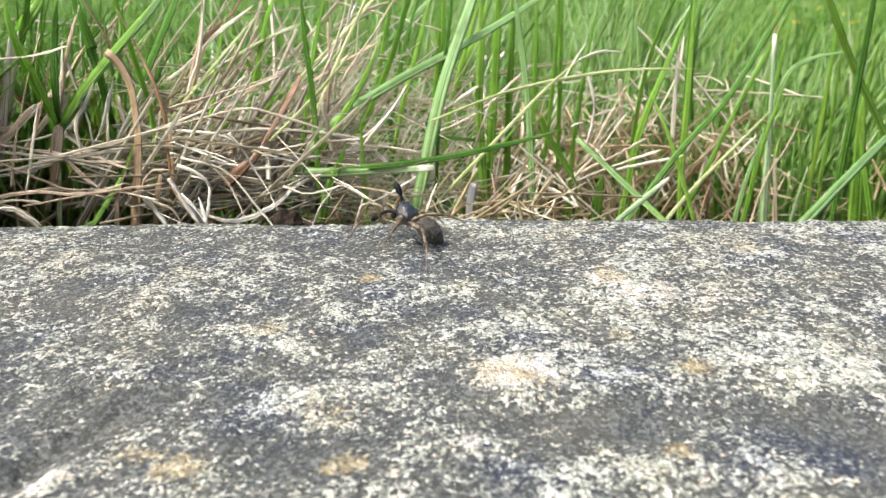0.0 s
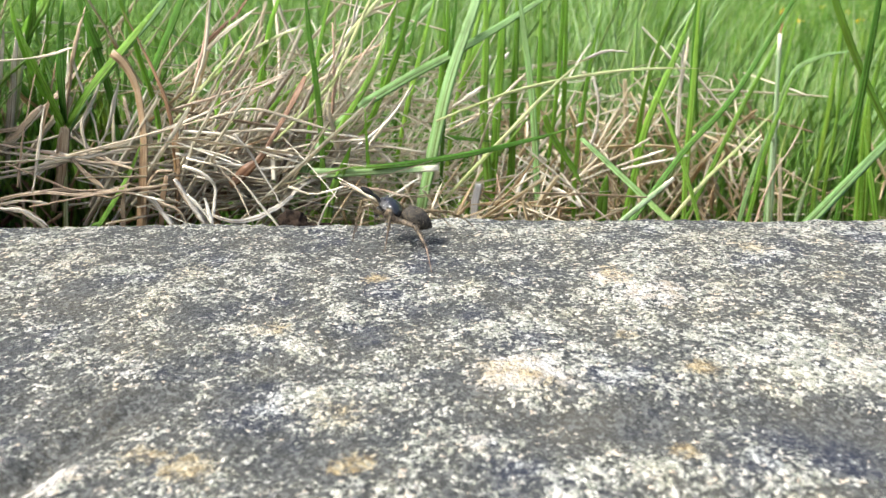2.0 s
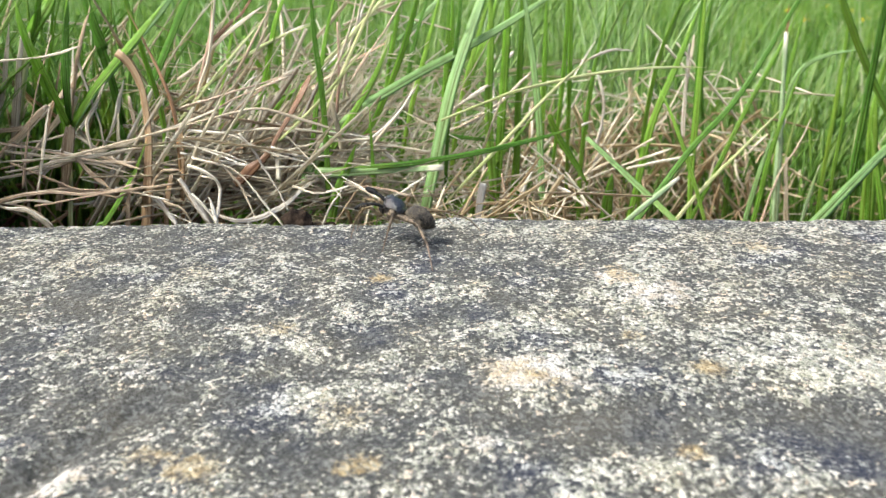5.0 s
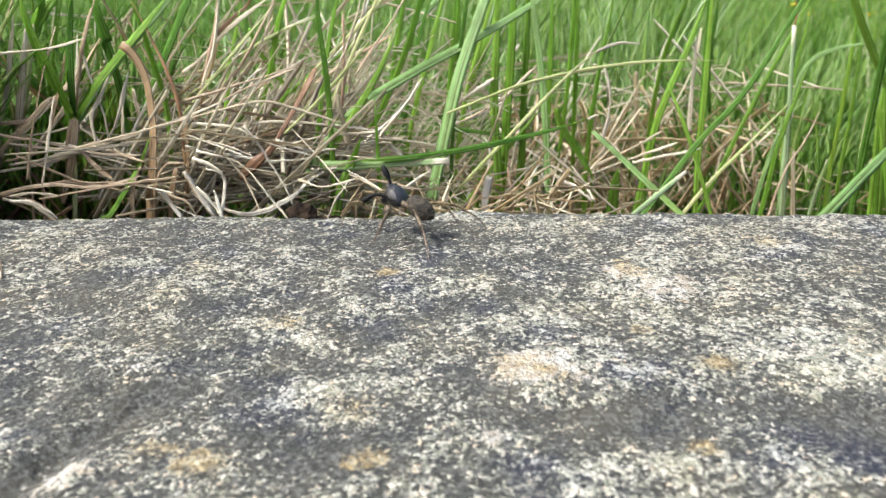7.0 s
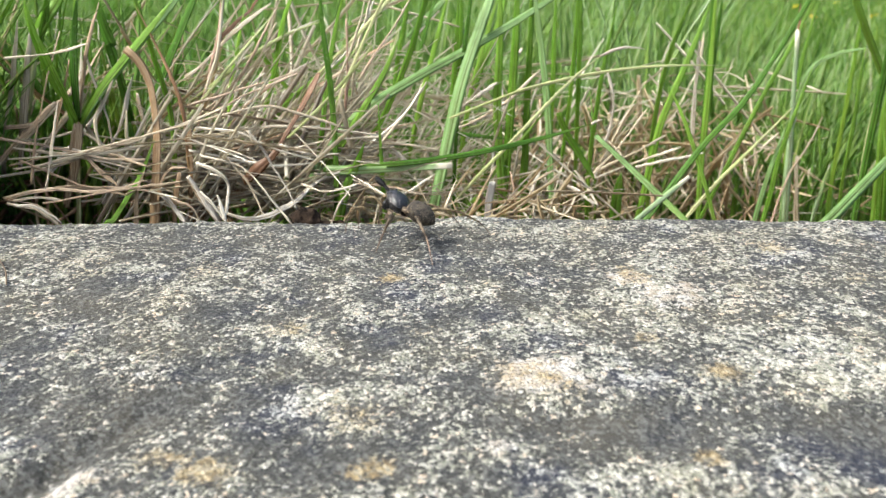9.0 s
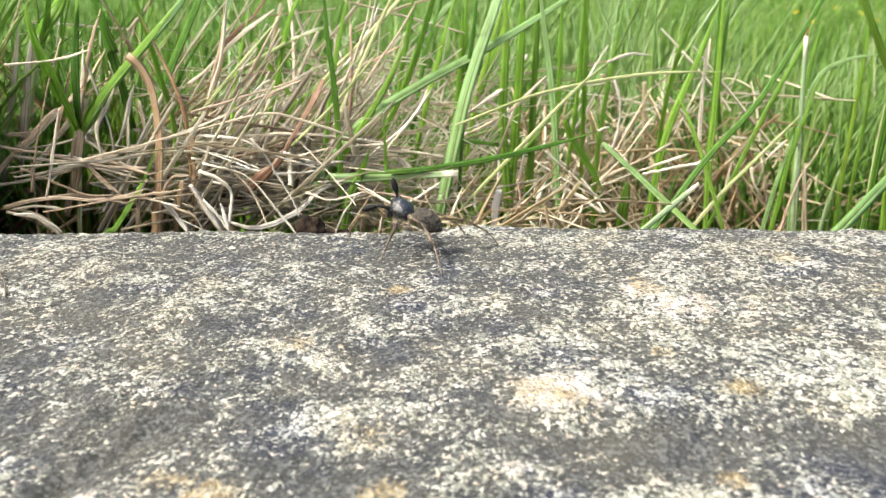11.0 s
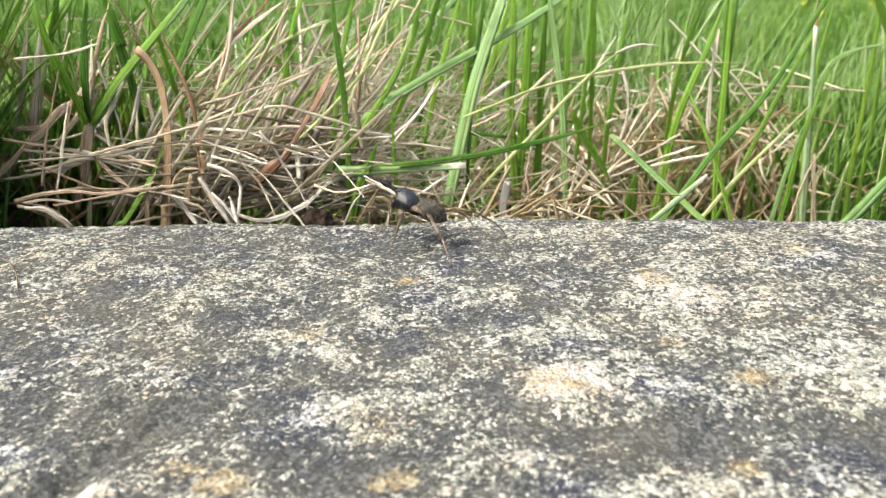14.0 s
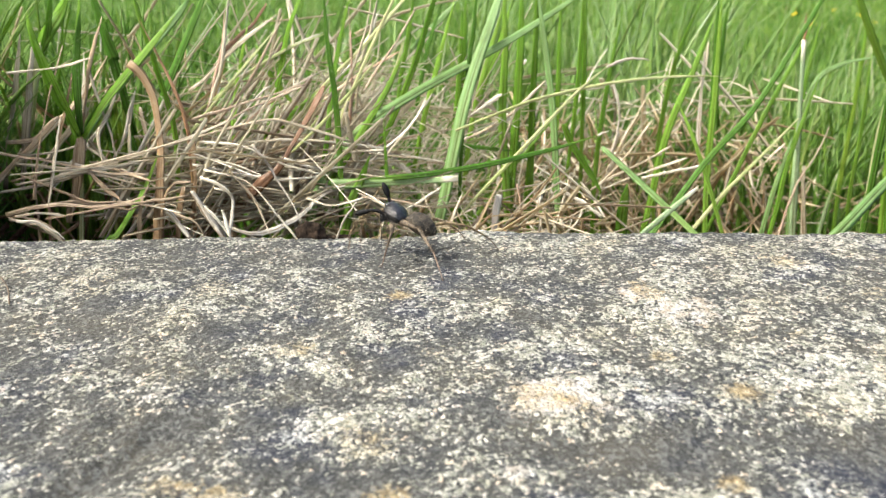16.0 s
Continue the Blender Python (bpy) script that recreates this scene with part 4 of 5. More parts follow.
blade("fresh", 0.74, (64.3, 46.0, -18.6), (63.5, 46.0, -7.4), (64.1, 47.0, 3.0), (64.2, 48.0, 15.7))
blade("fresh", 0.82, (48.9, 42.0, -17.2), (50.6, 43.0, -8.6), (51.8, 44.0, -1.1), (56.1, 47.0, 12.2))
blade("fresh", 0.74, (22.1, 50.0, -20.1), (21.8, 50.0, -5.5), (22.9, 50.0, 9.1), (25.0, 51.0, 22.6))
blade("fresh", 0.66, (16.4, 46.0, -4.5), (17.3, 46.0, 6.8), (17.7, 46.0, 17.5), (17.7, 46.0, 26.0))
blade("fresh", 0.82, (33.8, 54.0, -21.4), (33.2, 54.0, -1.3), (34.9, 54.0, 13.4), (38.6, 54.0, 24.3))
blade("fresh", 0.9, (71.1, 40.0, -16.4), (68.3, 40.0, -6.8), (66.2, 42.0, 3.0))
blade("fresh", 0.74, (-29.5, 30.0, 4.2), (-26.6, 30.0, 13.8), (-24.9, 30.0, 20.0), (-22.2, 30.0, 25.9))
blade("fresh", 0.82, (-58.2, 26.0, 15.7), (-56.3, 26.0, 20.1), (-54.8, 26.0, 25.8))
blade("fresh", 0.98, (-53.2, 20.0, 1.4), (-51.4, 20.0, 9.0), (-50.1, 20.0, 16.2), (-48.1, 20.0, 25.7))
blade("fresh", 0.74, (-36.6, 28.0, -3.0), (-34.1, 29.0, 4.3), (-32.8, 30.0, 12.2), (-30.3, 30.0, 21.4))
blade("dark", 0.66, (-9.6, 50.0, 1.4), (-8.0, 50.0, 10.0), (-6.3, 50.0, 17.3), (-3.6, 50.0, 25.2))
blade("fresh", 0.66, (-21.7, 26.0, -2.4), (-19.8, 26.0, 4.9), (-19.2, 28.0, 10.9), (-17.9, 30.0, 18.4), (-16.0, 30.0, 25.1))
blade("fresh", 0.57, (-3.1, 40.0, -14.7), (2.5, 42.0, -8.4), (6.7, 44.0, -3.1), (16.1, 48.0, 7.5))
blade("fresh", 0.66, (41.8, 38.0, -15.8), (39.1, 40.0, -6.8), (35.5, 42.0, 2.9), (32.8, 44.0, 8.9))
blade("stalk", 0.42, (-1.9, 26.0, 7.0), (4.3, 27.0, 9.3), (8.2, 28.0, 10.6), (12.2, 29.0, 11.5), (17.1, 30.0, 12.4), (21.9, 30.5, 13.1), (26.8, 31.0, 13.5), (31.8, 31.5, 13.6), (36.6, 32.0, 13.5))
blade("amber", 1.9, (-39.6, 12.0, -7.1), (-38.3, 12.0, 1.2), (-37.6, 13.0, 8.0), (-37.7, 13.5, 12.8), (-38.8, 14.0, 15.7), (-40.7, 14.0, 17.3))
blade("straw", 0.45, (-47.7, 12.0, 4.9), (-41.9, 12.0, 6.3), (-31.2, 14.0, 8.9), (-24.5, 16.0, 10.6), (-19.2, 17.0, 8.6), (-15.1, 18.0, 7.0))
blade("tan", 0.38, (-53.9, 11.0, 16.5), (-50.4, 12.0, 16.7), (-47.6, 12.0, 17.1), (-44.0, 12.0, 18.1))
blade("root", 0.83, (-30.3, 10.0, -1.3), (-28.7, 9.5, -2.1), (-26.3, 9.0, -2.6), (-23.7, 11.0, -2.6), (-21.0, 14.0, -1.2), (-19.4, 17.0, 0.3), (-16.0, 17.0, 1.6))
blade("root", 0.38, (-26.2, 12.0, 7.9), (-24.3, 12.0, 5.1), (-22.3, 11.0, 1.8), (-20.3, 10.0, -1.4))
blade("russet", 1.7, (-28.2, 15.0, 0.6), (-26.3, 15.0, 2.3), (-24.4, 15.5, 4.0), (-23.5, 16.0, 5.1))
blade("russet", 1.0, (-23.8, 16.0, 4.7), (-22.0, 17.0, 7.5), (-20.3, 18.0, 10.5), (-18.5, 19.5, 13.9))
blade("straw", 0.68, (-33.1, 9.0, 2.8), (-32.0, 9.0, 0.5), (-30.0, 9.0, -2.7), (-28.9, 9.0, -4.5))
blade("straw", 0.6, (-29.3, 8.0, 0.8), (-29.1, 8.0, -0.9), (-28.6, 8.0, -2.7))
blade("straw", 0.45, (-35.3, 18.0, 9.9), (-31.9, 18.0, 10.9), (-26.6, 19.0, 12.4), (-20.6, 20.0, 14.2))
blade("straw", 0.45, (-34.0, 18.0, 8.2), (-29.4, 18.0, 10.4), (-25.2, 19.0, 12.1), (-20.9, 20.0, 13.9))
blade("straw", 0.45, (-34.3, 22.0, 10.9), (-32.2, 22.0, 16.1), (-31.2, 23.0, 21.7), (-30.5, 23.0, 25.1))
blade("straw", 0.52, (-34.5, 24.0, 8.0), (-29.6, 25.0, 13.6), (-26.3, 26.0, 19.4), (-24.2, 26.0, 22.6))
blade("tan", 0.38, (-18.0, 28.0, 10.9), (-15.4, 28.0, 16.3), (-13.6, 28.0, 21.5), (-13.1, 28.0, 25.1))
blade("straw", 0.45, (-11.5, 24.0, 3.7), (-8.3, 24.0, 7.3), (-5.0, 25.0, 12.1))
blade("root", 1.5, (2.7, 16.0, -8.3), (3.1, 16.0, -3.6), (3.8, 17.0, 0.3))
blade("pink", 0.45, (7.9, 22.0, -10.4), (7.4, 22.0, -5.8), (6.5, 23.0, 0.2))
blade("tan", 0.6, (-3.1, 16.0, -6.0), (-2.3, 17.0, -3.1), (-0.9, 18.0, 0.3))
blade("root", 0.41, (-16.7, 10.0, -4.8), (-16.3, 10.0, -3.2), (-15.5, 10.0, -1.5), (-13.8, 11.0, 1.0))
blade("russet", 0.8, (-34.7, 30.0, 16.9), (-31.7, 30.0, 19.2), (-29.5, 30.0, 21.1), (-27.6, 30.0, 23.7))
blade("pink", 0.52, (-17.3, 30.0, 4.2), (-16.5, 30.0, 11.5), (-16.3, 30.0, 20.0))
blade("root", 0.6, (22.3, 40.0, 0.1), (23.2, 40.0, 3.3), (23.3, 40.0, 7.7), (22.0, 40.0, 11.6))
blade("root", 0.9, (40.5, 55.0, -1.4), (40.1, 55.0, 7.5), (40.0, 55.0, 15.2))
blade("straw", 0.52, (28.8, 46.0, -4.5), (33.4, 46.0, -3.5), (37.9, 47.0, -3.0), (40.3, 47.0, -2.3))
blade("straw", 0.52, (21.5, 42.0, -5.5), (27.3, 44.0, -3.6), (36.1, 46.0, -1.1))
blade("straw", 0.45, (14.6, 38.0, -5.0), (17.9, 36.0, -5.8), (20.4, 34.0, -8.0))
blade("straw", 0.45, (47.5, 36.0, -15.1), (51.9, 40.0, -3.1), (56.3, 44.0, -0.2), (57.9, 45.0, 4.1))
blade("tan", 1.3, (59.3, 50.0, -20.0), (58.2, 50.0, -11.5), (57.1, 50.0, -3.4))
blade("straw", 0.45, (46.0, 44.0, -3.1), (48.5, 44.0, -1.0), (50.9, 44.0, 1.7))
# stems at the -x end: browner kinds here stand in for shade
blade("tan", 0.45, (-55.6, 14.0, 6.1), (-51.8, 15.0, 6.4), (-48.6, 16.0, 7.3), (-45.6, 15.0, 5.1), (-41.3, 13.0, 3.8))
blade("rust", 0.45, (-56.4, 12.0, 3.3), (-50.5, 12.0, 4.7), (-45.3, 13.0, 5.2), (-38.4, 11.0, 3.5))
blade("rust", 0.38, (-53.7, 10.0, 4.4), (-46.0, 10.0, 0.9), (-41.8, 10.0, 1.3), (-36.4, 10.0, 0.2))
blade("rust", 0.45, (-50.7, 8.0, -0.3), (-45.1, 8.0, 0.6), (-40.0, 9.0, 1.4), (-34.1, 10.0, 2.0))
blade("tan", 0.45, (-50.0, 8.0, 1.5), (-49.6, 10.0, 5.8), (-49.4, 13.0, 11.1))
blade("rust", 0.52, (-48.5, 9.0, -4.6), (-49.5, 8.0, -1.4), (-52.0, 8.0, -0.1), (-54.7, 8.0, 0.0))
blade("rust", 0.68, (-58.0, 15.0, 7.6), (-53.7, 15.0, 8.0), (-50.9, 16.0, 10.3), (-48.4, 18.0, 14.3))
blade("rust", 0.6, (-56.1, 15.0, 6.6), (-51.7, 16.0, 10.0), (-48.9, 17.0, 12.3), (-45.4, 19.0, 17.7))
blade("straw", 0.45, (-36.6, 9.0, 0.5), (-32.7, 9.0, -0.9), (-31.7, 9.0, -4.5))
blade("straw", 0.45, (-34.8, 15.0, 4.8), (-29.5, 16.0, 3.5), (-24.5, 16.0, 2.4), (-18.3, 18.0, 2.7))
blade("straw", 0.45, (-28.6, 19.0, 6.8), (-22.9, 20.0, 6.8), (-17.1, 21.0, 6.2), (-11.2, 22.0, 5.3))
blade("straw", 0.38, (-23.5, 16.0, 5.3), (-19.5, 17.0, 3.7), (-16.0, 18.0, 3.8))
blade("tan", 0.3, (-14.0, 14.0, 1.4), (-10.4, 13.0, -0.1), (-6.8, 12.0, -2.1))
blade("straw", 0.38, (-13.7, 16.0, 0.2), (-9.3, 16.0, -0.2), (-4.8, 15.0, -1.0))
blade("straw", 0.38, (-10.6, 14.0, -1.9), (-7.1, 16.0, -0.9), (-3.5, 19.0, 1.0))
blade("straw", 0.38, (-28.8, 15.0, 7.3), (-30.3, 14.0, 4.3), (-26.4, 12.0, 1.2), (-24.2, 10.0, -3.3))
blade("straw", 0.38, (-32.4, 12.0, 4.7), (-26.9, 12.0, 3.3), (-23.3, 10.0, -0.4), (-20.5, 9.0, -3.7))
blade("tan", 0.6, (-44.4, 12.0, 3.7), (-46.0, 14.0, 8.5), (-44.3, 16.0, 11.7), (-43.5, 18.0, 15.7))
blade("tan", 0.52, (-44.0, 14.0, 2.8), (-44.3, 15.0, 8.4), (-46.2, 16.0, 13.1), (-47.1, 17.0, 16.8))
blade("rust", 0.6, (-49.9, 16.0, 3.8), (-47.8, 16.0, 11.0), (-46.7, 17.0, 17.1), (-44.9, 18.0, 22.5))
blade("rust", 0.45, (-52.8, 10.0, 1.6), (-52.0, 12.0, 8.2), (-50.5, 14.0, 14.7), (-49.3, 16.0, 19.2))
blade("straw", 0.38, (-20.3, 13.0, 0.9), (-17.0, 12.0, 0.1), (-13.2, 13.0, 1.0))
blade("rust", 0.9, (-60.3, 12.0, 1.6), (-57.4, 13.0, 4.3), (-54.2, 13.0, 7.1), (-50.2, 14.0, 10.9))
blade("tan", 1.3, (-58.8, 18.0, 0.9), (-57.2, 18.0, 7.3), (-55.0, 18.0, 16.0), (-54.6, 19.0, 19.1))
blade("tan", 0.75, (-61.7, 19.0, 0.6), (-60.3, 19.0, 6.7), (-57.9, 19.0, 12.8), (-56.0, 19.0, 20.4))
blade("stalk", 0.68, (-51.3, 16.0, -7.9), (-49.9, 16.0, 1.4), (-48.8, 16.0, 8.3))
blade("rust", 1.4, (-52.3, 16.0, -3.2), (-51.3, 16.0, 0.2), (-49.4, 16.0, 4.6))
blade("rust", 0.83, (-46.8, 12.0, 5.1), (-45.1, 11.5, 3.2), (-42.6, 11.0, 1.1))
blade("straw", 0.52, (-57.7, 12.0, 6.9), (-50.7, 12.0, 5.8), (-43.9, 12.0, 4.2), (-39.2, 12.0, 4.2))
blade("tan", 0.6, (-58.8, 12.0, 1.9), (-52.2, 12.5, 2.8), (-45.6, 13.0, 4.9), (-39.0, 13.5, 6.8), (-32.8, 15.0, 8.8), (-29.1, 16.0, 10.4))
blade("rust", 0.68, (-56.0, 9.0, -0.1), (-50.3, 9.0, 1.3), (-43.1, 9.0, 1.0), (-38.7, 10.0, 2.1))
blade("tan", 0.6, (-55.1, 8.0, -0.3), (-51.4, 8.0, -1.0), (-49.2, 8.0, -2.8), (-48.7, 8.0, -5.2))
blade("amber", 0.8, (-53.8, 13.0, -5.3), (-53.1, 13.0, -0.4), (-52.7, 13.0, 2.3), (-50.2, 14.0, 9.3), (-48.2, 15.0, 16.0))
blade("rust", 0.75, (-41.4, 11.0, -6.1), (-41.0, 11.0, -3.2), (-40.4, 11.0, 1.2), (-39.0, 11.0, 3.1))
blade("rust", 0.38, (-37.0, 10.0, 0.1), (-36.5, 10.0, 2.2), (-35.4, 10.0, 3.8), (-33.5, 10.0, 3.7))
blade("amber", 1.2, (-36.9, 13.0, -3.7), (-36.0, 12.0, -0.5), (-35.1, 12.0, 2.6))
blade("root", 0.83, (-33.1, 9.0, 2.9), (-31.6, 9.0, 0.7), (-29.7, 9.0, -2.8), (-28.8, 9.0, -5.4))
blade("straw", 0.75, (-36.6, 9.0, 0.6), (-35.3, 9.0, -1.1), (-34.0, 9.0, -2.8), (-33.0, 9.0, -5.4))
blade("amber", 1, (-35.3, 15.0, -1.3), (-34.9, 15.0, 1.8), (-34.7, 16.0, 7.6))
blade("straw", 0.52, (-31.9, 9.0, 4.5), (-29.4, 9.0, 3.7), (-28.0, 9.0, 2.1), (-29.1, 9.0, -2.2))
blade("straw", 0.45, (-33.6, 15.0, 7.5), (-27.7, 15.0, 7.1), (-23.3, 15.0, 4.6), (-18.9, 16.0, 3.3))
blade("straw", 0.45, (-24.2, 20.0, 3.5), (-18.2, 20.0, 5.2), (-14.6, 21.0, 5.2), (-11.1, 21.0, 5.4))
blade("straw", 0.28, (-15.1, 18.0, 1.0), (-13.1, 16.0, 0.6), (-9.0, 12.0, -0.5))
blade("straw", 0.45, (-14.7, 26.0, 1.8), (-13.5, 26.0, 3.0), (-8.0, 26.0, 7.6), (-5.5, 27.0, 11.0))
blade("straw", 0.6, (-20.5, 30.0, 10.7), (-18.9, 30.0, 11.8), (-15.5, 30.0, 13.9), (-13.5, 30.0, 15.6))
blade("straw", 0.52, (-17.0, 32.0, 1.9), (-16.5, 32.0, 5.6), (-15.3, 32.0, 14.8), (-13.2, 32.0, 21.8), (-12.5, 32.0, 24.8))
blade("stalk", 0.45, (-17.6, 30.0, 3.1), (-15.0, 30.0, 7.0), (-11.8, 30.0, 11.8), (-9.9, 30.0, 15.9), (-9.1, 30.0, 19.1))
blade("pink", 0.45, (-36.5, 24.0, 5.8), (-35.7, 24.0, 8.7), (-33.9, 24.0, 14.2), (-32.5, 24.0, 18.8), (-31.5, 24.0, 23.4))
blade("straw", 0.45, (-38.2, 26.0, 6.3), (-36.5, 26.0, 7.6), (-30.3, 26.0, 11.6), (-27.1, 26.0, 15.8), (-25.0, 26.0, 19.7))
blade("tan", 0.68, (-38.3, 26.0, 12.5), (-35.7, 26.0, 14.3), (-30.7, 26.0, 18.7), (-25.4, 26.0, 22.3))
blade("fresh", 0.9, (-32.9, 34.0, 1.9), (-30.9, 34.0, 3.6), (-25.6, 34.0, 8.3), (-20.7, 34.0, 12.0), (-14.4, 35.0, 16.3))
blade("fresh", 0.66, (-31.1, 36.0, 17.8), (-29.8, 36.0, 14.4), (-27.1, 36.0, 10.5), (-24.5, 36.0, 6.9))
blade("fresh", 0.82, (-20.1, 23.0, -1.8), (-19.0, 23.0, 0.3), (-14.6, 24.0, 7.0), (-10.9, 25.0, 13.0), (-8.7, 26.0, 17.6))
blade("root", 0.6, (-1.3, 40.0, 5.6), (0.0, 40.0, 6.6), (5.2, 41.0, 10.0))
blade("straw", 0.6, (-4.9, 40.0, 1.2), (-0.9, 41.0, 2.8), (6.1, 42.0, 6.3), (12.2, 44.0, 11.7))
blade("stalk", 0.52, (-2.2, 41.0, 1.5), (-0.9, 41.0, 2.0), (4.1, 42.0, 3.7), (8.7, 43.0, 6.2))
blade("dark", 0.57, (-3.0, 36.0, 3.2), (-0.8, 36.0, 2.9), (3.1, 37.0, 2.3), (6.9, 38.0, 1.7))
blade("root", 0.68, (8.8, 60.0, 10.5), (9.3, 60.0, 12.3), (10.3, 60.0, 13.6))
blade("fresh", 1.3, (1.4, 50.0, 6.0), (2.2, 50.0, 9.9), (3.7, 50.0, 13.8), (5.4, 50.0, 17.3), (6.7, 50.0, 23.0))
blade("root", 0.75, (13.0, 38.0, -3.8), (14.2, 37.0, -4.2), (17.3, 36.0, -5.8), (20.4, 35.0, -8.0))
blade("fresh", 0.74, (14.9, 50.0, -9.7), (14.9, 50.0, 2.1), (14.9, 50.0, 9.7), (14.8, 50.0, 17.3), (14.8, 50.0, 24.7))
blade("fresh", 0.82, (20.3, 55.0, -11.0), (20.0, 55.0, 2.6), (19.8, 55.0, 12.0), (19.5, 55.0, 20.7), (19.4, 55.0, 26.5))
blade("fresh", 0.66, (9.0, 46.0, -17.8), (9.7, 46.0, -8.7), (10.4, 46.0, 3.8), (10.5, 46.0, 21.4), (10.5, 46.0, 26.4))
blade("straw", 0.6, (20.6, 46.0, -6.5), (22.6, 47.0, -5.6), (28.3, 48.0, -3.0), (34.1, 49.0, 0.2))
blade("pale", 0.82, (48.2, 43.0, -17.6), (48.7, 43.0, -12.6), (50.3, 44.0, -5.1), (52.3, 45.0, 2.6))
blade("fresh", 1.4, (71.6, 46.0, -18.5), (70.7, 46.0, -11.4), (69.3, 46.0, -0.8), (68.1, 46.0, 8.3))
blade("fresh", 0.74, (69.1, 60.0, -20.0), (68.7, 60.0, -10.3), (68.9, 60.0, 2.5), (68.9, 60.0, 15.1), (68.6, 60.0, 20.9))
blade("dark", 0.74, (43.3, 54.0, 2.5), (42.3, 54.0, 8.3), (42.4, 54.0, 15.7), (42.7, 54.0, 22.9))
blade("dark", 0.82, (41.3, 52.0, -1.1), (41.1, 52.0, 7.6), (40.8, 52.0, 15.9), (40.3, 52.0, 24.7))
blade("stalk", 0.6, (65.3, 44.0, -14.8), (65.3, 44.0, -7.0), (65.7, 45.0, 1.2), (66.4, 46.0, 7.5))
blade("straw", 0.68, (44.7, 70.0, 4.2), (44.9, 70.0, 9.5), (45.1, 70.0, 15.7))
blade("fresh", 1.1, (30.0, 50.0, -20.1), (31.7, 50.0, -9.7), (33.5, 50.0, 2.2), (37.7, 52.0, 13.1), (40.6, 54.0, 21.1))
blade("fresh", 0.74, (56.9, 54.0, -7.6), (57.7, 56.0, 2.2), (58.9, 58.0, 10.7), (60.9, 60.0, 20.9))
blade("fresh", 0.74, (-11.9, 50.0, 6.9), (-10.8, 50.0, 13.4), (-9.5, 50.0, 19.6), (-8.7, 50.0, 24.8))
blade("fresh", 0.82, (-1.5, 54.0, 4.4), (-0.7, 54.0, 13.0), (-0.4, 54.0, 24.8))
blade("fresh", 0.82, (-4.3, 48.0, -9.3), (-2.3, 48.0, 3.4), (-1.4, 48.0, 12.6), (-0.9, 48.0, 23.1))
blade("pale", 0.98, (-9.7, 55.0, 15.7), (-7.3, 55.0, 18.0), (-4.4, 55.0, 20.8), (-1.5, 55.0, 23.9))
blade("root", 0.38, (-8.3, 30.0, 6.8), (-7.2, 30.0, 6.2), (-6.5, 30.0, 4.9), (-6.2, 30.0, 3.4))
blade("root", 0.6, (-10.2, 26.0, 2.9), (-9.2, 26.0, 2.0), (-8.0, 26.0, 0.9))
blade("root", 0.6, (-0.2, 42.0, 6.1), (2.4, 42.0, 7.7), (5.5, 43.0, 9.7))
blade("straw", 0.52, (1.0, 44.0, 9.1), (3.0, 44.0, 7.8), (4.9, 44.0, 6.4))
blade("straw", 0.6, (21.4, 44.0, -5.5), (25.7, 46.0, -1.4), (30.4, 48.0, 4.7))
blade("root", 0.68, (32.1, 50.0, -1.7), (34.1, 50.0, -0.1))
blade("straw", 0.45, (-16.5, 34.0, 11.0), (-15.6, 34.0, 8.9), (-16.6, 34.0, 5.6))
blade("straw", 0.52, (-55.2, 13.0, 5.2), (-51.0, 13.0, 4.9), (-45.0, 12.0, 4.2), (-40.0, 12.0, 2.7))
blade("straw", 0.38, (-55.6, 15.0, 5.9), (-52.0, 15.0, 5.1), (-46.6, 14.0, 4.6), (-41.4, 14.0, 3.8))
blade("tan", 0.83, (-49.0, 18.0, 7.3), (-48.0, 18.0, 5.6), (-46.4, 17.0, 4.7))
blade("stalk", 1.7, (-59.0, 22.0, 7.5), (-57.3, 22.0, 13.9), (-55.8, 23.0, 19.2))
blade("fresh", 1.6, (-58.3, 26.0, 17.5), (-56.0, 26.0, 20.5), (-54.7, 27.0, 22.6), (-53.2, 27.0, 25.1))
blade("dark", 0.82, (-51.7, 30.0, 2.4), (-52.0, 30.0, 8.2), (-51.8, 30.0, 13.8))
blade("dark", 0.74, (-46.2, 26.0, 0.0), (-46.8, 26.0, 4.9), (-47.8, 27.0, 8.7))
blade("dark", 0.98, (-57.9, 26.0, 4.9), (-58.5, 26.0, 10.4), (-60.8, 26.0, 14.2))
blade("tan", 0.85, (-56.7, 14.0, 4.9), (-53.3, 14.0, 7.5), (-50.4, 15.0, 10.7))
blade("root", 0.42, (-18.3, 24.0, 5.7), (-17.6, 26.0, 8.4), (-16.1, 25.0, 6.0), (-15.3, 24.0, 2.0))
blade("root", 0.55, (-16.1, 30.0, 4.9), (-13.0, 31.0, 3.8), (-11.1, 32.0, 2.3), (-9.0, 32.0, -0.4))
blade("root", 0.5, (-12.7, 34.0, 1.6), (-9.4, 38.0, 4.9), (-6.9, 42.0, 8.7), (-5.3, 44.0, 11.1))
blade("straw", 0.5, (-18.9, 30.0, 13.1), (-15.9, 32.0, 16.4), (-13.9, 34.0, 19.8), (-12.8, 36.0, 22.7))
blade("stalk", 0.6, (-19.4, 22.0, 1.1), (-15.4, 25.0, 5.5), (-12.4, 28.0, 10.2), (-10.0, 31.0, 14.9), (-9.1, 33.0, 18.9))
blade("straw", 0.45, (-15.3, 32.0, 11.3), (-12.3, 36.0, 15.7), (-9.1, 40.0, 20.4), (-8.1, 41.0, 22.5))
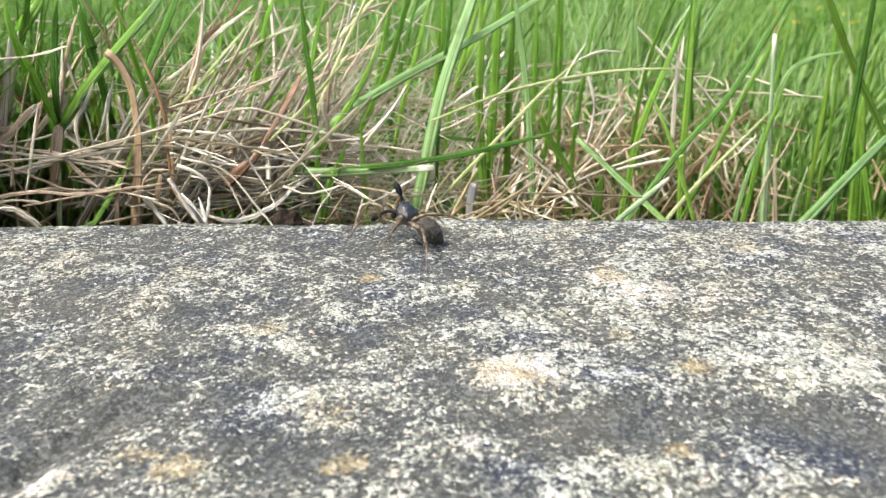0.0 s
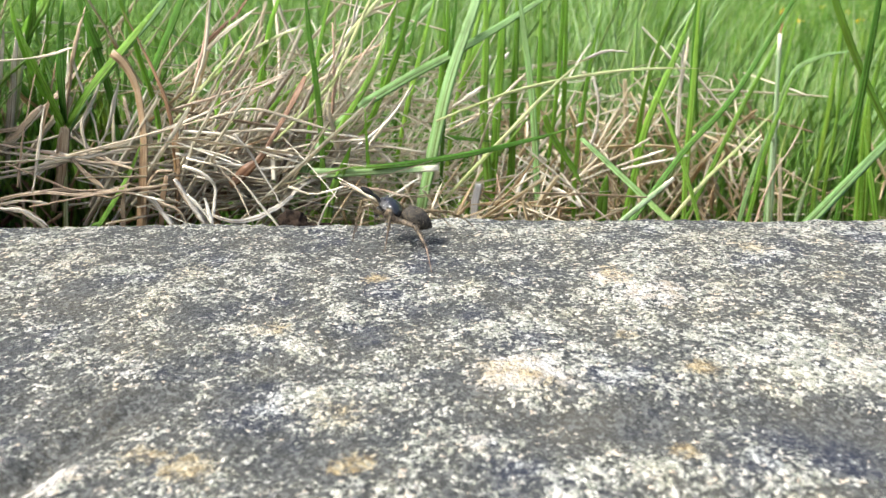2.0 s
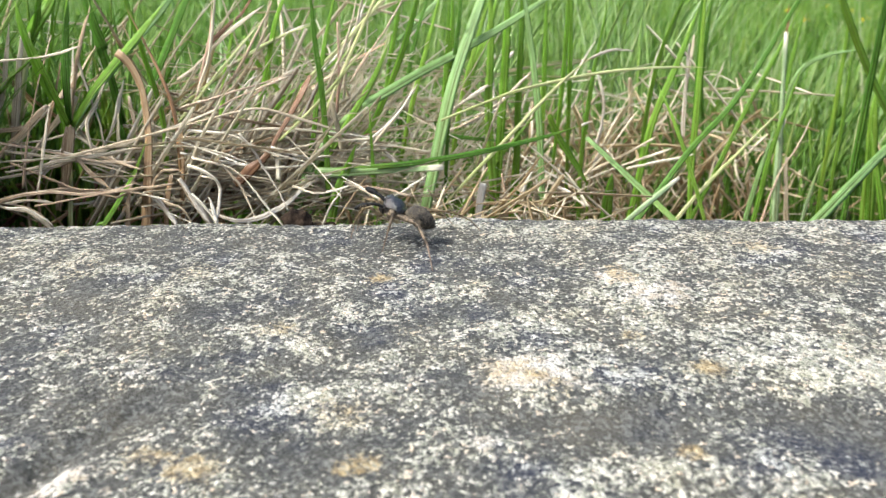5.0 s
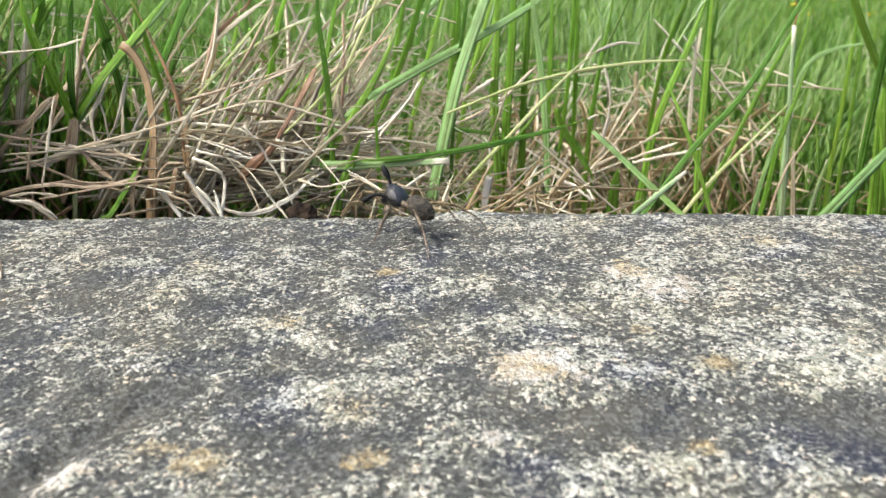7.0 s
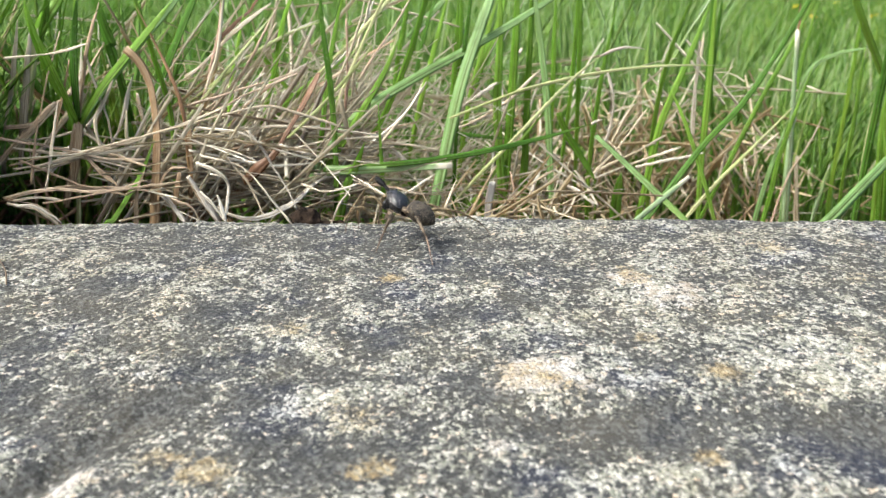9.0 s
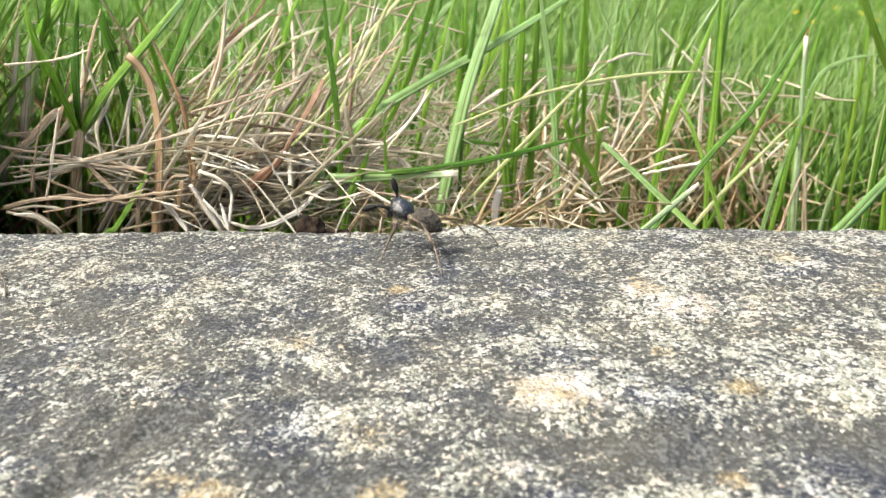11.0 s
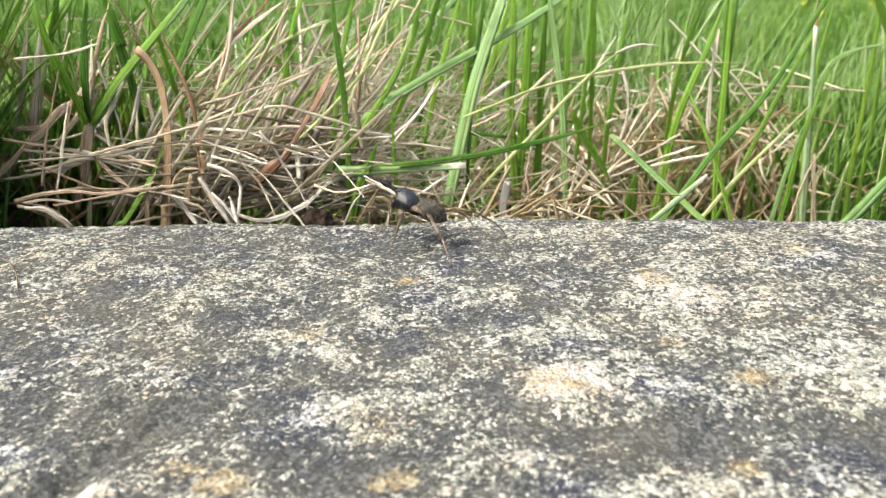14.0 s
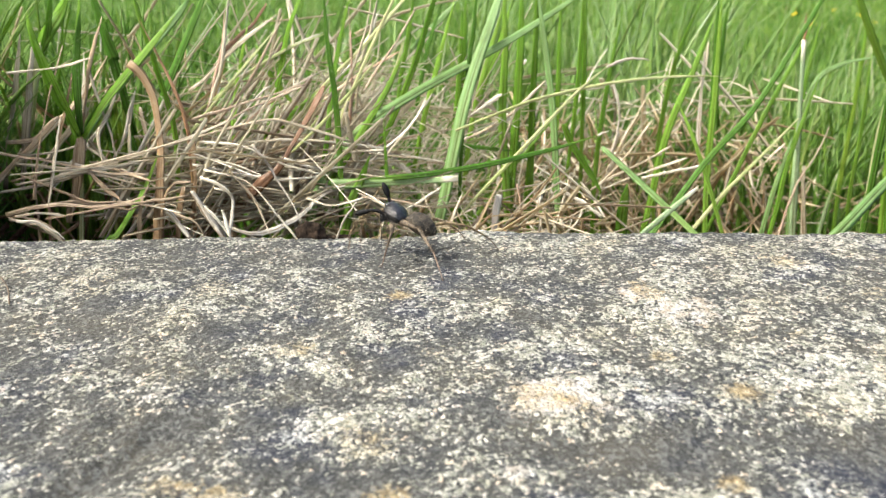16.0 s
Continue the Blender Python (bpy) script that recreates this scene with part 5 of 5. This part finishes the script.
blade("pink", 0.7, (-17.6, 32.0, 5.1), (-17.3, 32.0, 8.0), (-16.8, 33.0, 11.2), (-16.3, 33.0, 13.6))
blade("root", 0.45, (-32.3, 30.0, 13.9), (-27.5, 30.0, 16.4), (-23.6, 31.0, 18.5), (-20.2, 31.0, 19.8))
blade("root", 0.55, (-1.1, 44.0, 2.3), (3.2, 50.0, 2.8), (7.4, 58.0, 3.5), (9.9, 62.0, 4.5))
blade("root", 0.8, (-0.9, 70.0, 1.6), (2.5, 74.0, 3.0), (7.0, 80.0, 5.2))
blade("root", 1.0, (0.9, 78.0, 4.8), (3.7, 78.0, 3.1), (6.3, 80.0, 1.2))
blade("root", 0.9, (18.6, 70.0, -12.8), (21.2, 68.0, -14.1), (24.1, 66.0, -15.2), (26.5, 64.0, -16.5))
blade("root", 0.75, (31.4, 90.0, 5.9), (32.7, 90.0, 1.1), (33.2, 92.0, -4.2), (32.5, 92.0, -9.0))
blade("fresh", 1.0, (-48.0, 14.0, 8.5), (-49.1, 14.0, 12.1), (-50.4, 14.0, 16.2), (-51.5, 14.0, 20.0))
blade("dark", 0.9, (-48.1, 14.5, 8.4), (-47.7, 14.5, 13.4), (-47.3, 15.0, 18.1), (-46.0, 15.0, 23.3))
blade("fresh", 1.0, (-47.7, 14.2, 8.3), (-45.2, 15.0, 12.0), (-42.3, 16.0, 15.4), (-39.1, 17.0, 18.9), (-35.7, 18.0, 22.8))
blade("dark", 0.85, (-44.2, 19.0, 17.2), (-45.1, 19.0, 20.2), (-45.5, 19.0, 23.1))
blade("rust", 1.7, (-50.5, 14.6, -0.6), (-49.2, 14.6, 3.5), (-48.1, 14.5, 8.1))
blade("root", 0.55, (-33.1, 9.0, 2.8), (-31.9, 8.6, 1.1), (-30.7, 8.2, -0.7), (-29.6, 8.0, -2.4))
blade("root", 0.9, (-35.8, 8.2, 0.7), (-34.8, 8.0, -0.9), (-33.7, 7.8, -2.5))
blade("straw", 0.55, (-31.7, 8.6, 1.1), (-30.0, 8.2, -0.6), (-28.6, 8.0, -2.5))
blade("root", 0.45, (-30.7, 10.0, 3.0), (-28.7, 9.5, 2.7), (-28.1, 9.0, 1.7), (-28.8, 8.0, -2.4))
blade("straw", 0.5, (-54.2, 8.0, -0.0), (-51.4, 8.0, 0.4), (-48.6, 8.5, -0.1))
blade("root", 0.4, (-53.7, 7.0, -0.3), (-51.0, 7.0, -0.4), (-49.3, 7.0, -1.6), (-48.2, 7.0, -2.5))
blade("rust", 0.6, (-51.0, 10.0, 0.9), (-47.4, 10.0, 1.3), (-43.7, 10.0, 0.7), (-41.0, 10.0, 0.2))
blade("tan", 0.6, (-55.9, 12.0, 3.0), (-51.6, 12.0, 3.4), (-47.9, 12.0, 4.4), (-42.1, 12.0, 5.4), (-38.9, 13.0, 5.9))
blade("tan", 0.5, (-56.0, 13.0, 5.4), (-51.1, 13.0, 5.0), (-45.1, 12.0, 4.5), (-40.6, 12.0, 3.4))


# broad withered leaves among the green ones
blade("tan", 1.3, (-56.0, 17.0, 3.0), (-52.5, 17.5, 7.0), (-48.5, 18.0, 11.5))
blade("straw", 1.0, (-55.0, 18.0, 1.0), (-51.0, 18.5, 5.0), (-46.5, 19.0, 10.0))
blade("tan", 1.1, (-47.0, 20.0, -2.0), (-45.0, 20.0, 4.0), (-44.5, 20.5, 9.0))
blade("straw", 0.8, (-44.0, 21.0, -1.0), (-42.6, 21.0, 5.0), (-43.2, 21.5, 11.0))
blade("root", 0.7, (-48.0, 22.0, 4.0), (-45.5, 22.0, 8.0), (-44.0, 22.5, 13.0))
blade("tan", 0.9, (-41.0, 22.0, 0.0), (-40.5, 22.0, 6.0), (-42.0, 22.5, 12.0))
blade("straw", 0.7, (-52.0, 22.0, 8.0), (-50.5, 22.0, 13.0), (-50.0, 22.5, 18.0))
# fan of thin dead stems leaning over towards +x
fan = random.Random(21)
for _ in range(15):
    x, y, z = fan.uniform(-42, -18), fan.uniform(19, 36), fan.uniform(-2, 6)
    a, ln, sag = radians(fan.gauss(44, 15)), fan.uniform(10, 26), fan.uniform(-1.2, 2.0)
    dx, dy, dz = math.cos(a), fan.uniform(-0.15, 0.25), math.sin(a)
    blade(fan.choice(("straw", "stalk", "stalk", "tan", "root", "amber")), fan.uniform(0.25, 0.5), (x, y, z),
          (x + dx * ln * 0.35, y + dy * ln * 0.35, z + dz * ln * 0.35 + sag * 0.6), (x + dx * ln * 0.7, y + dy * ln * 0.7, z + dz * ln * 0.7 + sag * 0.5),
          (x + dx * ln, y + dy * ln, z + dz * ln - sag * 0.3))


# ---- bits by the stone ----
def clod():
    bm = bmesh.new()
    bmesh.ops.create_icosphere(bm, subdivisions=4, radius=0.0019)
    for v in bm.verts:
        v.co *= 1 + 0.35 * noise.fractal(v.co * 500, 0.8, 2.0, 4)
        v.co.z *= 0.85
    me = bpy.data.meshes.new("soil_clod")
    bm.to_mesh(me), bm.free()
    me.materials.append(CLOD)
    me.polygons.foreach_set("use_smooth", [True] * len(me.polygons))
    ob = tagged(new("soil_clod", me), "dark brown clod of soil under the straw", "soil clod")
    ob.location = -0.0195, 0.0105, -0.0030
    return ob


def clod_base():
    """Packed soil that the clod rests on."""
    bm = bmesh.new()
    bmesh.ops.create_icosphere(bm, subdivisions=4, radius=1.0)
    for v in bm.verts:
        v.co *= 1 + 0.25 * noise.fractal(v.co * 2.2, 0.8, 2.0, 4)
        v.co.x, v.co.y, v.co.z = v.co.x * 0.007, v.co.y * 0.005, v.co.z * 0.006
    me = bpy.data.meshes.new("soil_mound")
    bm.to_mesh(me), bm.free()
    me.materials.append(SOIL)
    ob = tagged(new("soil_mound", me), "low mound of dark soil behind the stone", "soil", kind="structure")
    ob.location = -0.0195, 0.0125, -0.0098


clod_base()
clod()
fibre = tube_mesh("plant_fibre", spline(np.array([(-45.2, -11.4, 0.2), (-43.3, -13.4, 0.5), (-41.3, -15.8, 0.4), (-39.6, -18.6, 0.15)]) * MM, 14), [0.00008] * 14, FIBRE, 6)
tagged(new("plant_fibre", fibre), "thin dark plant fibre lying on the stone", "fibre")

# ---- yellow flowers far out on the lawn ----
def flower():
    root = new("yellow_flower")
    top = 0.0137
    stem = tube_mesh("stem", [(0, 0, 0), (0.0006, 0, 0.007), (0, 0, top)], [0.0004, 0.00035, 0.0003], STEM, 6)
    part("stem", stem, root)
    for k in range(6):
        w = 2 * math.pi * k / 6
        d, c = np.array((math.cos(w), math.sin(w), 0)), np.array((0, 0, top))
        path = np.array([c, c + 0.0014 * d + (0, 0, 0.0005), c + 0.0026 * d + (0, 0, 0.0013), c + 0.0031 * d + (0, 0, 0.0021)])
        v, f, uv = ribbon(path, [0.001, 0.0024, 0.0028, 0.0012], np.array((0.0, 0.0, 1.0)) - 0.3 * d, 0.1, 0.06)
        part("petal", mesh_from("petal", v, f, PETAL, uv), root)
    return tagged(root, "small bright yellow meadow flower in the lawn", "flower", "flowers in the lawn")


first = flower()
first.matrix_basis = pose(0.310, 0.771, -0.035, 25, 0, 20) @ Matrix.Scale(1.25, 4)
for x, y, turn in ((0.455, 0.984, 67), (0.380, 0.798, 134), (0.465, 0.810, 201), (0.52, 1.15, 268), (0.67, 1.36, 335), (0.58, 1.11, 42)):
    copy_thing(first, pose(x, y, -0.035, 25, 0, turn) @ Matrix.Scale(1.25, 4))


# ---- dark hedge at the end of the lawn ----
def hedge():
    r = np.random.RandomState(9)
    n = 8000
    x, z = 3.2 + 9.0 * r.rand(n), -0.04 + 1.6 * r.rand(n) ** 0.9
    y = 7.2 + 0.6 * r.rand(n) + 0.2 * np.sin(x * 1.5)
    c = np.stack([x, y, z], -1)
    a, b = r.randn(n, 3), r.randn(n, 3)
    a *= (0.09 / np.linalg.norm(a, axis=1))[:, None]
    b = np.cross(a, b)
    b *= (0.054 / np.linalg.norm(b, axis=1))[:, None]
    verts = np.stack([c - a, c + b, c + a, c - b], 1).reshape(-1, 3)
    quads = np.arange(4 * n).reshape(-1, 4)
    tagged(new("hedge", fast_mesh("hedge", verts, quads, HEDGE, None, False)), "dark leafy hedge at the far end of the lawn", "hedge", kind="stuff")


hedge()


# ---- the spider ----
# body keys: seconds, body centre (mm), heading (degrees), front raised (degrees), standing place of the feet
BODY = [(0, (-3.5, -5.6, 2.6), 153, 25, 0), (0.2, (-4.0, -5.6, 2.9), 156, 22, 0), (0.45, (-5.4, -5.6, 3.2), 168, 14, 0),
        (0.8, (-5.7, -5.6, 3.3), 169, 14, 0), (2.6, (-5.7, -5.6, 3.3), 169, 14, 0), (4.2, (-5.5, -5.6, 3.2), 168, 13, 0),
        (5.3, (-5.9, -5.6, 3.5), 160, 14, 0.5), (6.3, (-6.1, -5.6, 3.8), 152, 14, 1), (7.0, (-6.2, -5.6, 3.8), 152, 14, 1),
        (7.5, (-6.5, -5.6, 3.8), 151, 12, 1), (9.2, (-6.5, -5.6, 3.8), 151, 12, 1), (10.3, (-6.6, -5.6, 3.9), 154, 12, 1.5),
        (11.3, (-6.7, -5.6, 4.0), 157, 12, 2), (12.5, (-6.7, -5.6, 4.0), 157, 12, 2), (13.1, (-6.9, -5.6, 4.0), 154, 11, 2),
        (14.1, (-7.1, -5.6, 4.1), 156, 11, 2), (14.6, (-7.2, -5.6, 4.1), 163, 13, 2), (15.0, (-7.3, -5.6, 4.1), 160, 13, 2), (16, (-7.4, -5.6, 4.15), 160, 13, 2)]
# palps: seconds, lift above straight ahead of the far and of the near one (degrees)
PALPS = [(0, 72, -22), (0.2, 42, -30), (0.4, 8, -80), (0.6, 36, -162), (2.5, 34, -162), (2.7, 22, -65), (2.9, 8, 4), (4.2, -2, -2), (5.2, 40, -5),
         (6.3, 84, -6), (6.9, 82, -6), (7.1, 40, -50), (7.3, 8, -100), (7.5, 60, -162), (7.8, 44, -162), (9.2, 40, -162), (10.2, 65, -60),
         (11.3, 84, 0), (12.5, 84, 0), (12.8, 12, -75), (13.05, 32, -162), (14.3, 26, -162), (14.6, -8, -60), (15.0, 78, -4), (16, 76, -4)]


def body_pose(centre, heading, raised):
    return Matrix.Translation(Vector(centre) * MM) @ Euler((0, 0, radians(heading))).to_matrix().to_4x4() @ Euler((0, -radians(raised), 0)).to_matrix().to_4x4()


def lump(name, mat, rings, sides=20, wobble=0.0):
    """A rounded body along x (head first): rings of x, half width, top, bottom (mm)."""
    verts, faces = [], []
    for x, w, top, low in rings:
        for k in range(sides):
            t = 2 * math.pi * k / sides
            c, s = math.cos(t), math.sin(t)
            q = 1 + wobble * noise.noise((x * 3, c * 3, s * 3))
            verts.append(Vector((x, w * c * q, (top + low) / 2 + (top - low) / 2 * s * q)) * MM)
    for i in range(len(rings) - 1):
        for k in range(sides):
            q = (k + 1) % sides
            faces.append((i * sides + k, i * sides + q, (i + 1) * sides + q, (i + 1) * sides + k))
    faces += [tuple(reversed(range(sides))), tuple(range((len(rings) - 1) * sides, len(rings) * sides))]
    return mesh_from(name, verts, faces, mat)


def with_hairs(mesh, count, length, seed, thick=0.02):
    """Adds short bristles on a mesh's faces."""
    r = random.Random(seed)
    bm = bmesh.new()
    bm.from_mesh(mesh)
    bm.faces.ensure_lookup_table()
    spots = [(f.calc_center_median(), f.normal.copy()) for f in bm.faces if len(f.verts) == 4]
    for _ in range(count):
        c, n = r.choice(spots)
        d = (n + Vector((r.uniform(-0.7, 0.4), r.uniform(-0.5, 0.5), r.uniform(-0.4, 0.5)))).normalized()
        c = c + Vector((r.uniform(-1, 1), r.uniform(-1, 1), r.uniform(-1, 1))) * 0.08 * MM
        s = d.orthogonal().normalized()
        q = d.cross(s)
        ln = length * MM * r.uniform(0.5, 1.2)
        base = [bm.verts.new(c + thick * MM * (math.cos(t) * s + math.sin(t) * q)) for t in (0, 2.1, 4.2)]
        tip = bm.verts.new(c + d * ln)
        for k in range(3):
            bm.faces.new((base[k], base[(k + 1) % 3], tip))
    bm.to_mesh(mesh)
    bm.free()
    return mesh


def coat(mesh, count, length, seed, thick, mat, where):
    """Bristles of another colour on the faces for which where() holds."""
    patch = bmesh.new()
    patch.from_mesh(mesh)
    bmesh.ops.delete(patch, geom=[f for f in patch.faces if len(f.verts) != 4 or not where(f.calc_center_median())], context="FACES")
    base = bpy.data.meshes.new("hair_coat")
    patch.to_mesh(base)
    with_hairs(base, count, length, seed, thick)
    patch.clear()
    patch.from_mesh(base)
    bmesh.ops.delete(patch, geom=[f for f in patch.faces if len(f.verts) == 4], context="FACES")
    patch.to_mesh(base)
    patch.free()
    base.materials.clear()
    base.materials.append(mat)
    return base


# legs: hip in body space, knee at rest, and the foot's three standing places (mm)
LEGS = [((0.75, 0.55, -0.35), (-8.4, -7.0, 4.0), ((-9.8, -5.7, 0.05), (-12.4, -3.4, 0.05), (-12.6, -4.1, 0.05))),
        ((0.30, 0.75, -0.40), (-5.6, -8.1, 3.7), ((-6.2, -9.1, 0.05), (-8.5, -9.6, 0.05), (-8.7, -9.2, 0.05))),
        ((-0.20, 0.80, -0.40), (-3.1, -9.0, 2.6), ((-1.4, -14.8, 0.05), (-2.8, -13.0, 0.05), (-2.7, -12.8, 0.05))),
        ((-0.65, 0.60, -0.35), (0.2, -4.6, 2.8), ((3.0, -2.2, 0.05), (2.9, -4.0, 0.05), (2.8, -4.0, 0.05))),
        ((0.75, -0.55, -0.35), (-8.8, -3.9, 3.9), ((-9.8, -2.6, 0.05), (-11.2, -2.1, 0.05), (-11.6, -2.2, 0.05))),
        ((0.30, -0.75, -0.40), (-7.4, -2.8, 3.6), ((-8.0, -0.6, 0.0), (-9.2, -0.5, 0.0), (-9.6, -0.5, 0.0))),
        ((-0.20, -0.80, -0.40), (-4.6, -3.0, 2.7), ((-3.9, -0.3, 0.0), (-4.4, -0.2, 0.0), (-4.8, -0.2, 0.0))),
        ((-0.65, -0.60, -0.35), (-2.0, -3.1, 2.5), ((0.3, -1.2, 0.05), (-0.3, -1.2, 0.05), (-0.5, -1.2, 0.05)))]
REST = body_pose((-5.7, -5.6, 3.3), 169, 14)


def limb(path, r0, r1, swell=0.15):
    n = len(path)
    return [(r0 + (r1 - r0) * i / (n - 1)) * (1 + swell * math.sin(math.pi * i / (n - 1))) * MM for i in range(n)]


def spider():
    root = new("spider")
    tagged(root, "black and brown wolf spider with raised black palps, on the stone", "spider")
    moves = []
    # carapace, high at the head
    shell = lump("carapace", SHELL, [(1.2, 0.29, 0.51, -0.4), (1.15, 0.52, 0.89, -0.59), (0.98, 0.69, 1.11, -0.68), (0.65, 0.85, 1.14, -0.7), (0.26, 1.03, 1.05, -0.68), (-0.18, 1.12, 0.92, -0.63), (-0.57, 1.01, 0.67, -0.55), (-0.87, 0.72, 0.32, -0.44), (-1.05, 0.36, 0.02, -0.32), (-1.15, 0.11, -0.1, -0.23)], 22, 0.10)
    carapace = part("carapace", with_hairs(shell, 320, 0.25, 2, 0.014), root, "glossy black carapace with fine hairs")
    part("hair_coat", coat(shell, 110, 0.26, 9, 0.016, DOWN, lambda c: c.z > 0.5 * MM and (c.x > 0.35 * MM or abs(c.y) < 0.22 * MM)), carapace, "grey down on the head")
    for x, y, z, r in ((1.12, 0.27, 0.80, 0.17), (1.12, -0.27, 0.80, 0.17), (0.77, 0.47, 1.0, 0.14), (0.77, -0.47, 1.0, 0.14), (1.21, 0.16, 0.40, 0.08), (1.21, -0.16, 0.40, 0.08)):
        bm = bmesh.new()
        bmesh.ops.create_icosphere(bm, subdivisions=2, radius=r * MM, matrix=Matrix.Translation(Vector((x, y, z)) * MM))
        me = bpy.data.meshes.new("eye")
        bm.to_mesh(me), bm.free()
        me.materials.append(EYE)
        me.polygons.foreach_set("use_smooth", [True] * len(me.polygons))
        part("eye", me, carapace)
    for s in (-1, 1):
        jaw = tube_mesh("jaw", [np.array(p) * MM for p in ((1.08, 0.22 * s, 0.0), (1.30, 0.24 * s, -0.3), (1.28, 0.24 * s, -0.75), (1.18, 0.2 * s, -0.95))],
                        [0.2 * MM, 0.26 * MM, 0.22 * MM, 0.08 * MM], SHELL)
        part("jaw", jaw, carapace)
    for piece in (carapace, *carapace.children):
        piece.data.transform(Matrix.Scale(1.1, 4))
    moves.append((carapace, [(t, body_pose(c, h, p)) for t, c, h, p, f in BODY]))
    # abdomen, furry, hung behind the waist
    belly = lump("abdomen", FUR, [(0.05, 0.14, 0.12, -0.13), (-0.11, 0.52, 0.62, -0.40), (-0.46, 0.88, 0.98, -0.66), (-1.01, 1.12, 1.14, -0.84), (-1.66, 1.20, 1.10, -0.94), (-2.21, 1.10, 0.90, -0.90), (-2.67, 0.84, 0.60, -0.72), (-3.02, 0.46, 0.24, -0.50), (-3.18, 0.16, -0.03, -0.28)], 22, 0.06)
    abdomen = part("abdomen", with_hairs(belly, 1500, 0.30, 3, 0.016), root, "furry dark olive-brown abdomen")
    part("hair_coat", coat(belly, 800, 0.34, 8, 0.019, TAWNY, lambda c: c.z > -0.1 * MM), abdomen, "tawny hairs scattered over the back")
    for s in (-1, 1):
        part("spinneret", tube_mesh("spinneret", [np.array(p) * MM for p in ((-2.85, 0.1 * s, -0.2), (-3.1, 0.12 * s, -0.22), (-3.3, 0.13 * s, -0.24))], [0.1 * MM, 0.09 * MM, 0.03 * MM], FUR, 6), abdomen)
    waist = Matrix.Translation(Vector((-1.16, 0, 0.06)) * MM)
    moves.append((abdomen, [(t, body_pose(c, h, p) @ waist @ Euler((0, radians(p * 0.25 - 9), 0)).to_matrix().to_4x4()) for t, c, h, p, f in BODY]))
    # legs: femur, with shin and foot under it
    for k, (coxa, knee, stands) in enumerate(LEGS):
        foot = stands[0]
        c = np.array(REST @ (Vector(coxa) * MM)) / MM
        kn, ft = np.array(knee), np.array(foot)
        out = kn - c
        mid = kn + 0.5 * (ft - kn) + 0.10 * np.linalg.norm(ft - kn) * np.array((out[0], out[1], 3.0)) / (np.linalg.norm(out) + 3)
        skin = LEG if k in (1, 2) else FORELEG
        thigh = spline([c, c + 0.25 * out + (0, 0, -0.1), c + 0.6 * out + (0, 0, 0.0 if k == 2 else 0.35), kn], 10) * MM
        femur = tube_mesh("leg", thigh, limb(thigh, 0.27 if k in (1, 2) else 0.16, 0.18 if k in (1, 2) else 0.10, 0.4), skin)
        leg = part("leg", with_hairs(femur, 260, 0.34, 20 + k, 0.01), root, "khaki hairy leg" if skin is FORELEG else "")
        low = spline([kn - 0.06 * (mid - kn), kn + 0.4 * (mid - kn), mid], 8) * MM
        part("shin", with_hairs(tube_mesh("shin", low, limb(low, 0.175 if k in (1, 2) else 0.10, 0.10 if k in (1, 2) else 0.065, 0.15), skin), 240, 0.40, 40 + k, 0.01), leg)
        toe = spline([mid, mid + 0.5 * (ft - mid) + (0, 0, 0.08), ft], 8) * MM
        part("foot", with_hairs(tube_mesh("foot", toe, limb(toe, 0.095 if k in (1, 2) else 0.06, 0.035, 0.0), TARSUS, 8), 70, 0.3, 60 + k, 0.008), leg)
        rows = []
        hinge = Vector(foot) * MM
        for t, centre, heading, raised, step in BODY:
            i = min(int(step), 1)
            planted = Vector(stands[i]).lerp(Vector(stands[i + 1]), step - i) * MM
            hip = body_pose(centre, heading, raised) @ (Vector(coxa) * MM)
            turn = (Vector(c) * MM - hinge).rotation_difference(hip - planted).to_matrix().to_4x4()
            rows.append((t, Matrix.Translation(planted) @ turn @ Matrix.Translation(-hinge)))
        moves.append((leg, rows))
    # palps with swollen black ends
    for name, side, column in (("far", -1, 1), ("near", 1, 2)):
        arm = spline([(0, 0, 0), (0.5, 0, 0.34), (1.05, 0, 0.50), (1.6, 0, 0.44)], 9) * MM
        palp = part("palp", tube_mesh("palp", arm, limb(arm, 0.16, 0.15, 0.1), JET), root)
        bulb = lump("bulb", JET, [(3.05, 0.06, 0.2, 0.06), (2.9, 0.18, 0.36, -0.04), (2.55, 0.31, 0.55, -0.06), (2.1, 0.33, 0.66, 0.06), (1.72, 0.24, 0.62, 0.2), (1.46, 0.14, 0.56, 0.32)], 14, 0.1)
        part("bulb", with_hairs(bulb, 120, 0.2, 5, 0.012), palp, "swollen hairy black palp end")
        rows = []
        for t, *lifts in PALPS:
            i = max(j for j, key in enumerate(BODY) if key[0] <= t)
            j = min(i + 1, len(BODY) - 1)
            span = BODY[j][0] - BODY[i][0]
            q = (t - BODY[i][0]) / span if span else 0.0
            centre = Vector(BODY[i][1]).lerp(Vector(BODY[j][1]), q)
            heading, raised = (BODY[i][n] + (BODY[j][n] - BODY[i][n]) * q for n in (2, 3))
            lift = lifts[column - 1]
            local = pose(1.15 * MM, 0.38 * side * MM, -0.15 * MM, 0, -(lift - raised), 12 * side)
            rows.append((t, body_pose(centre, heading, raised) @ local))
        moves.append((palp, rows))
    return moves


MOVES = spider()


def motions():
    for thing, rows in MOVES:
        walk(thing, rows)


motions()
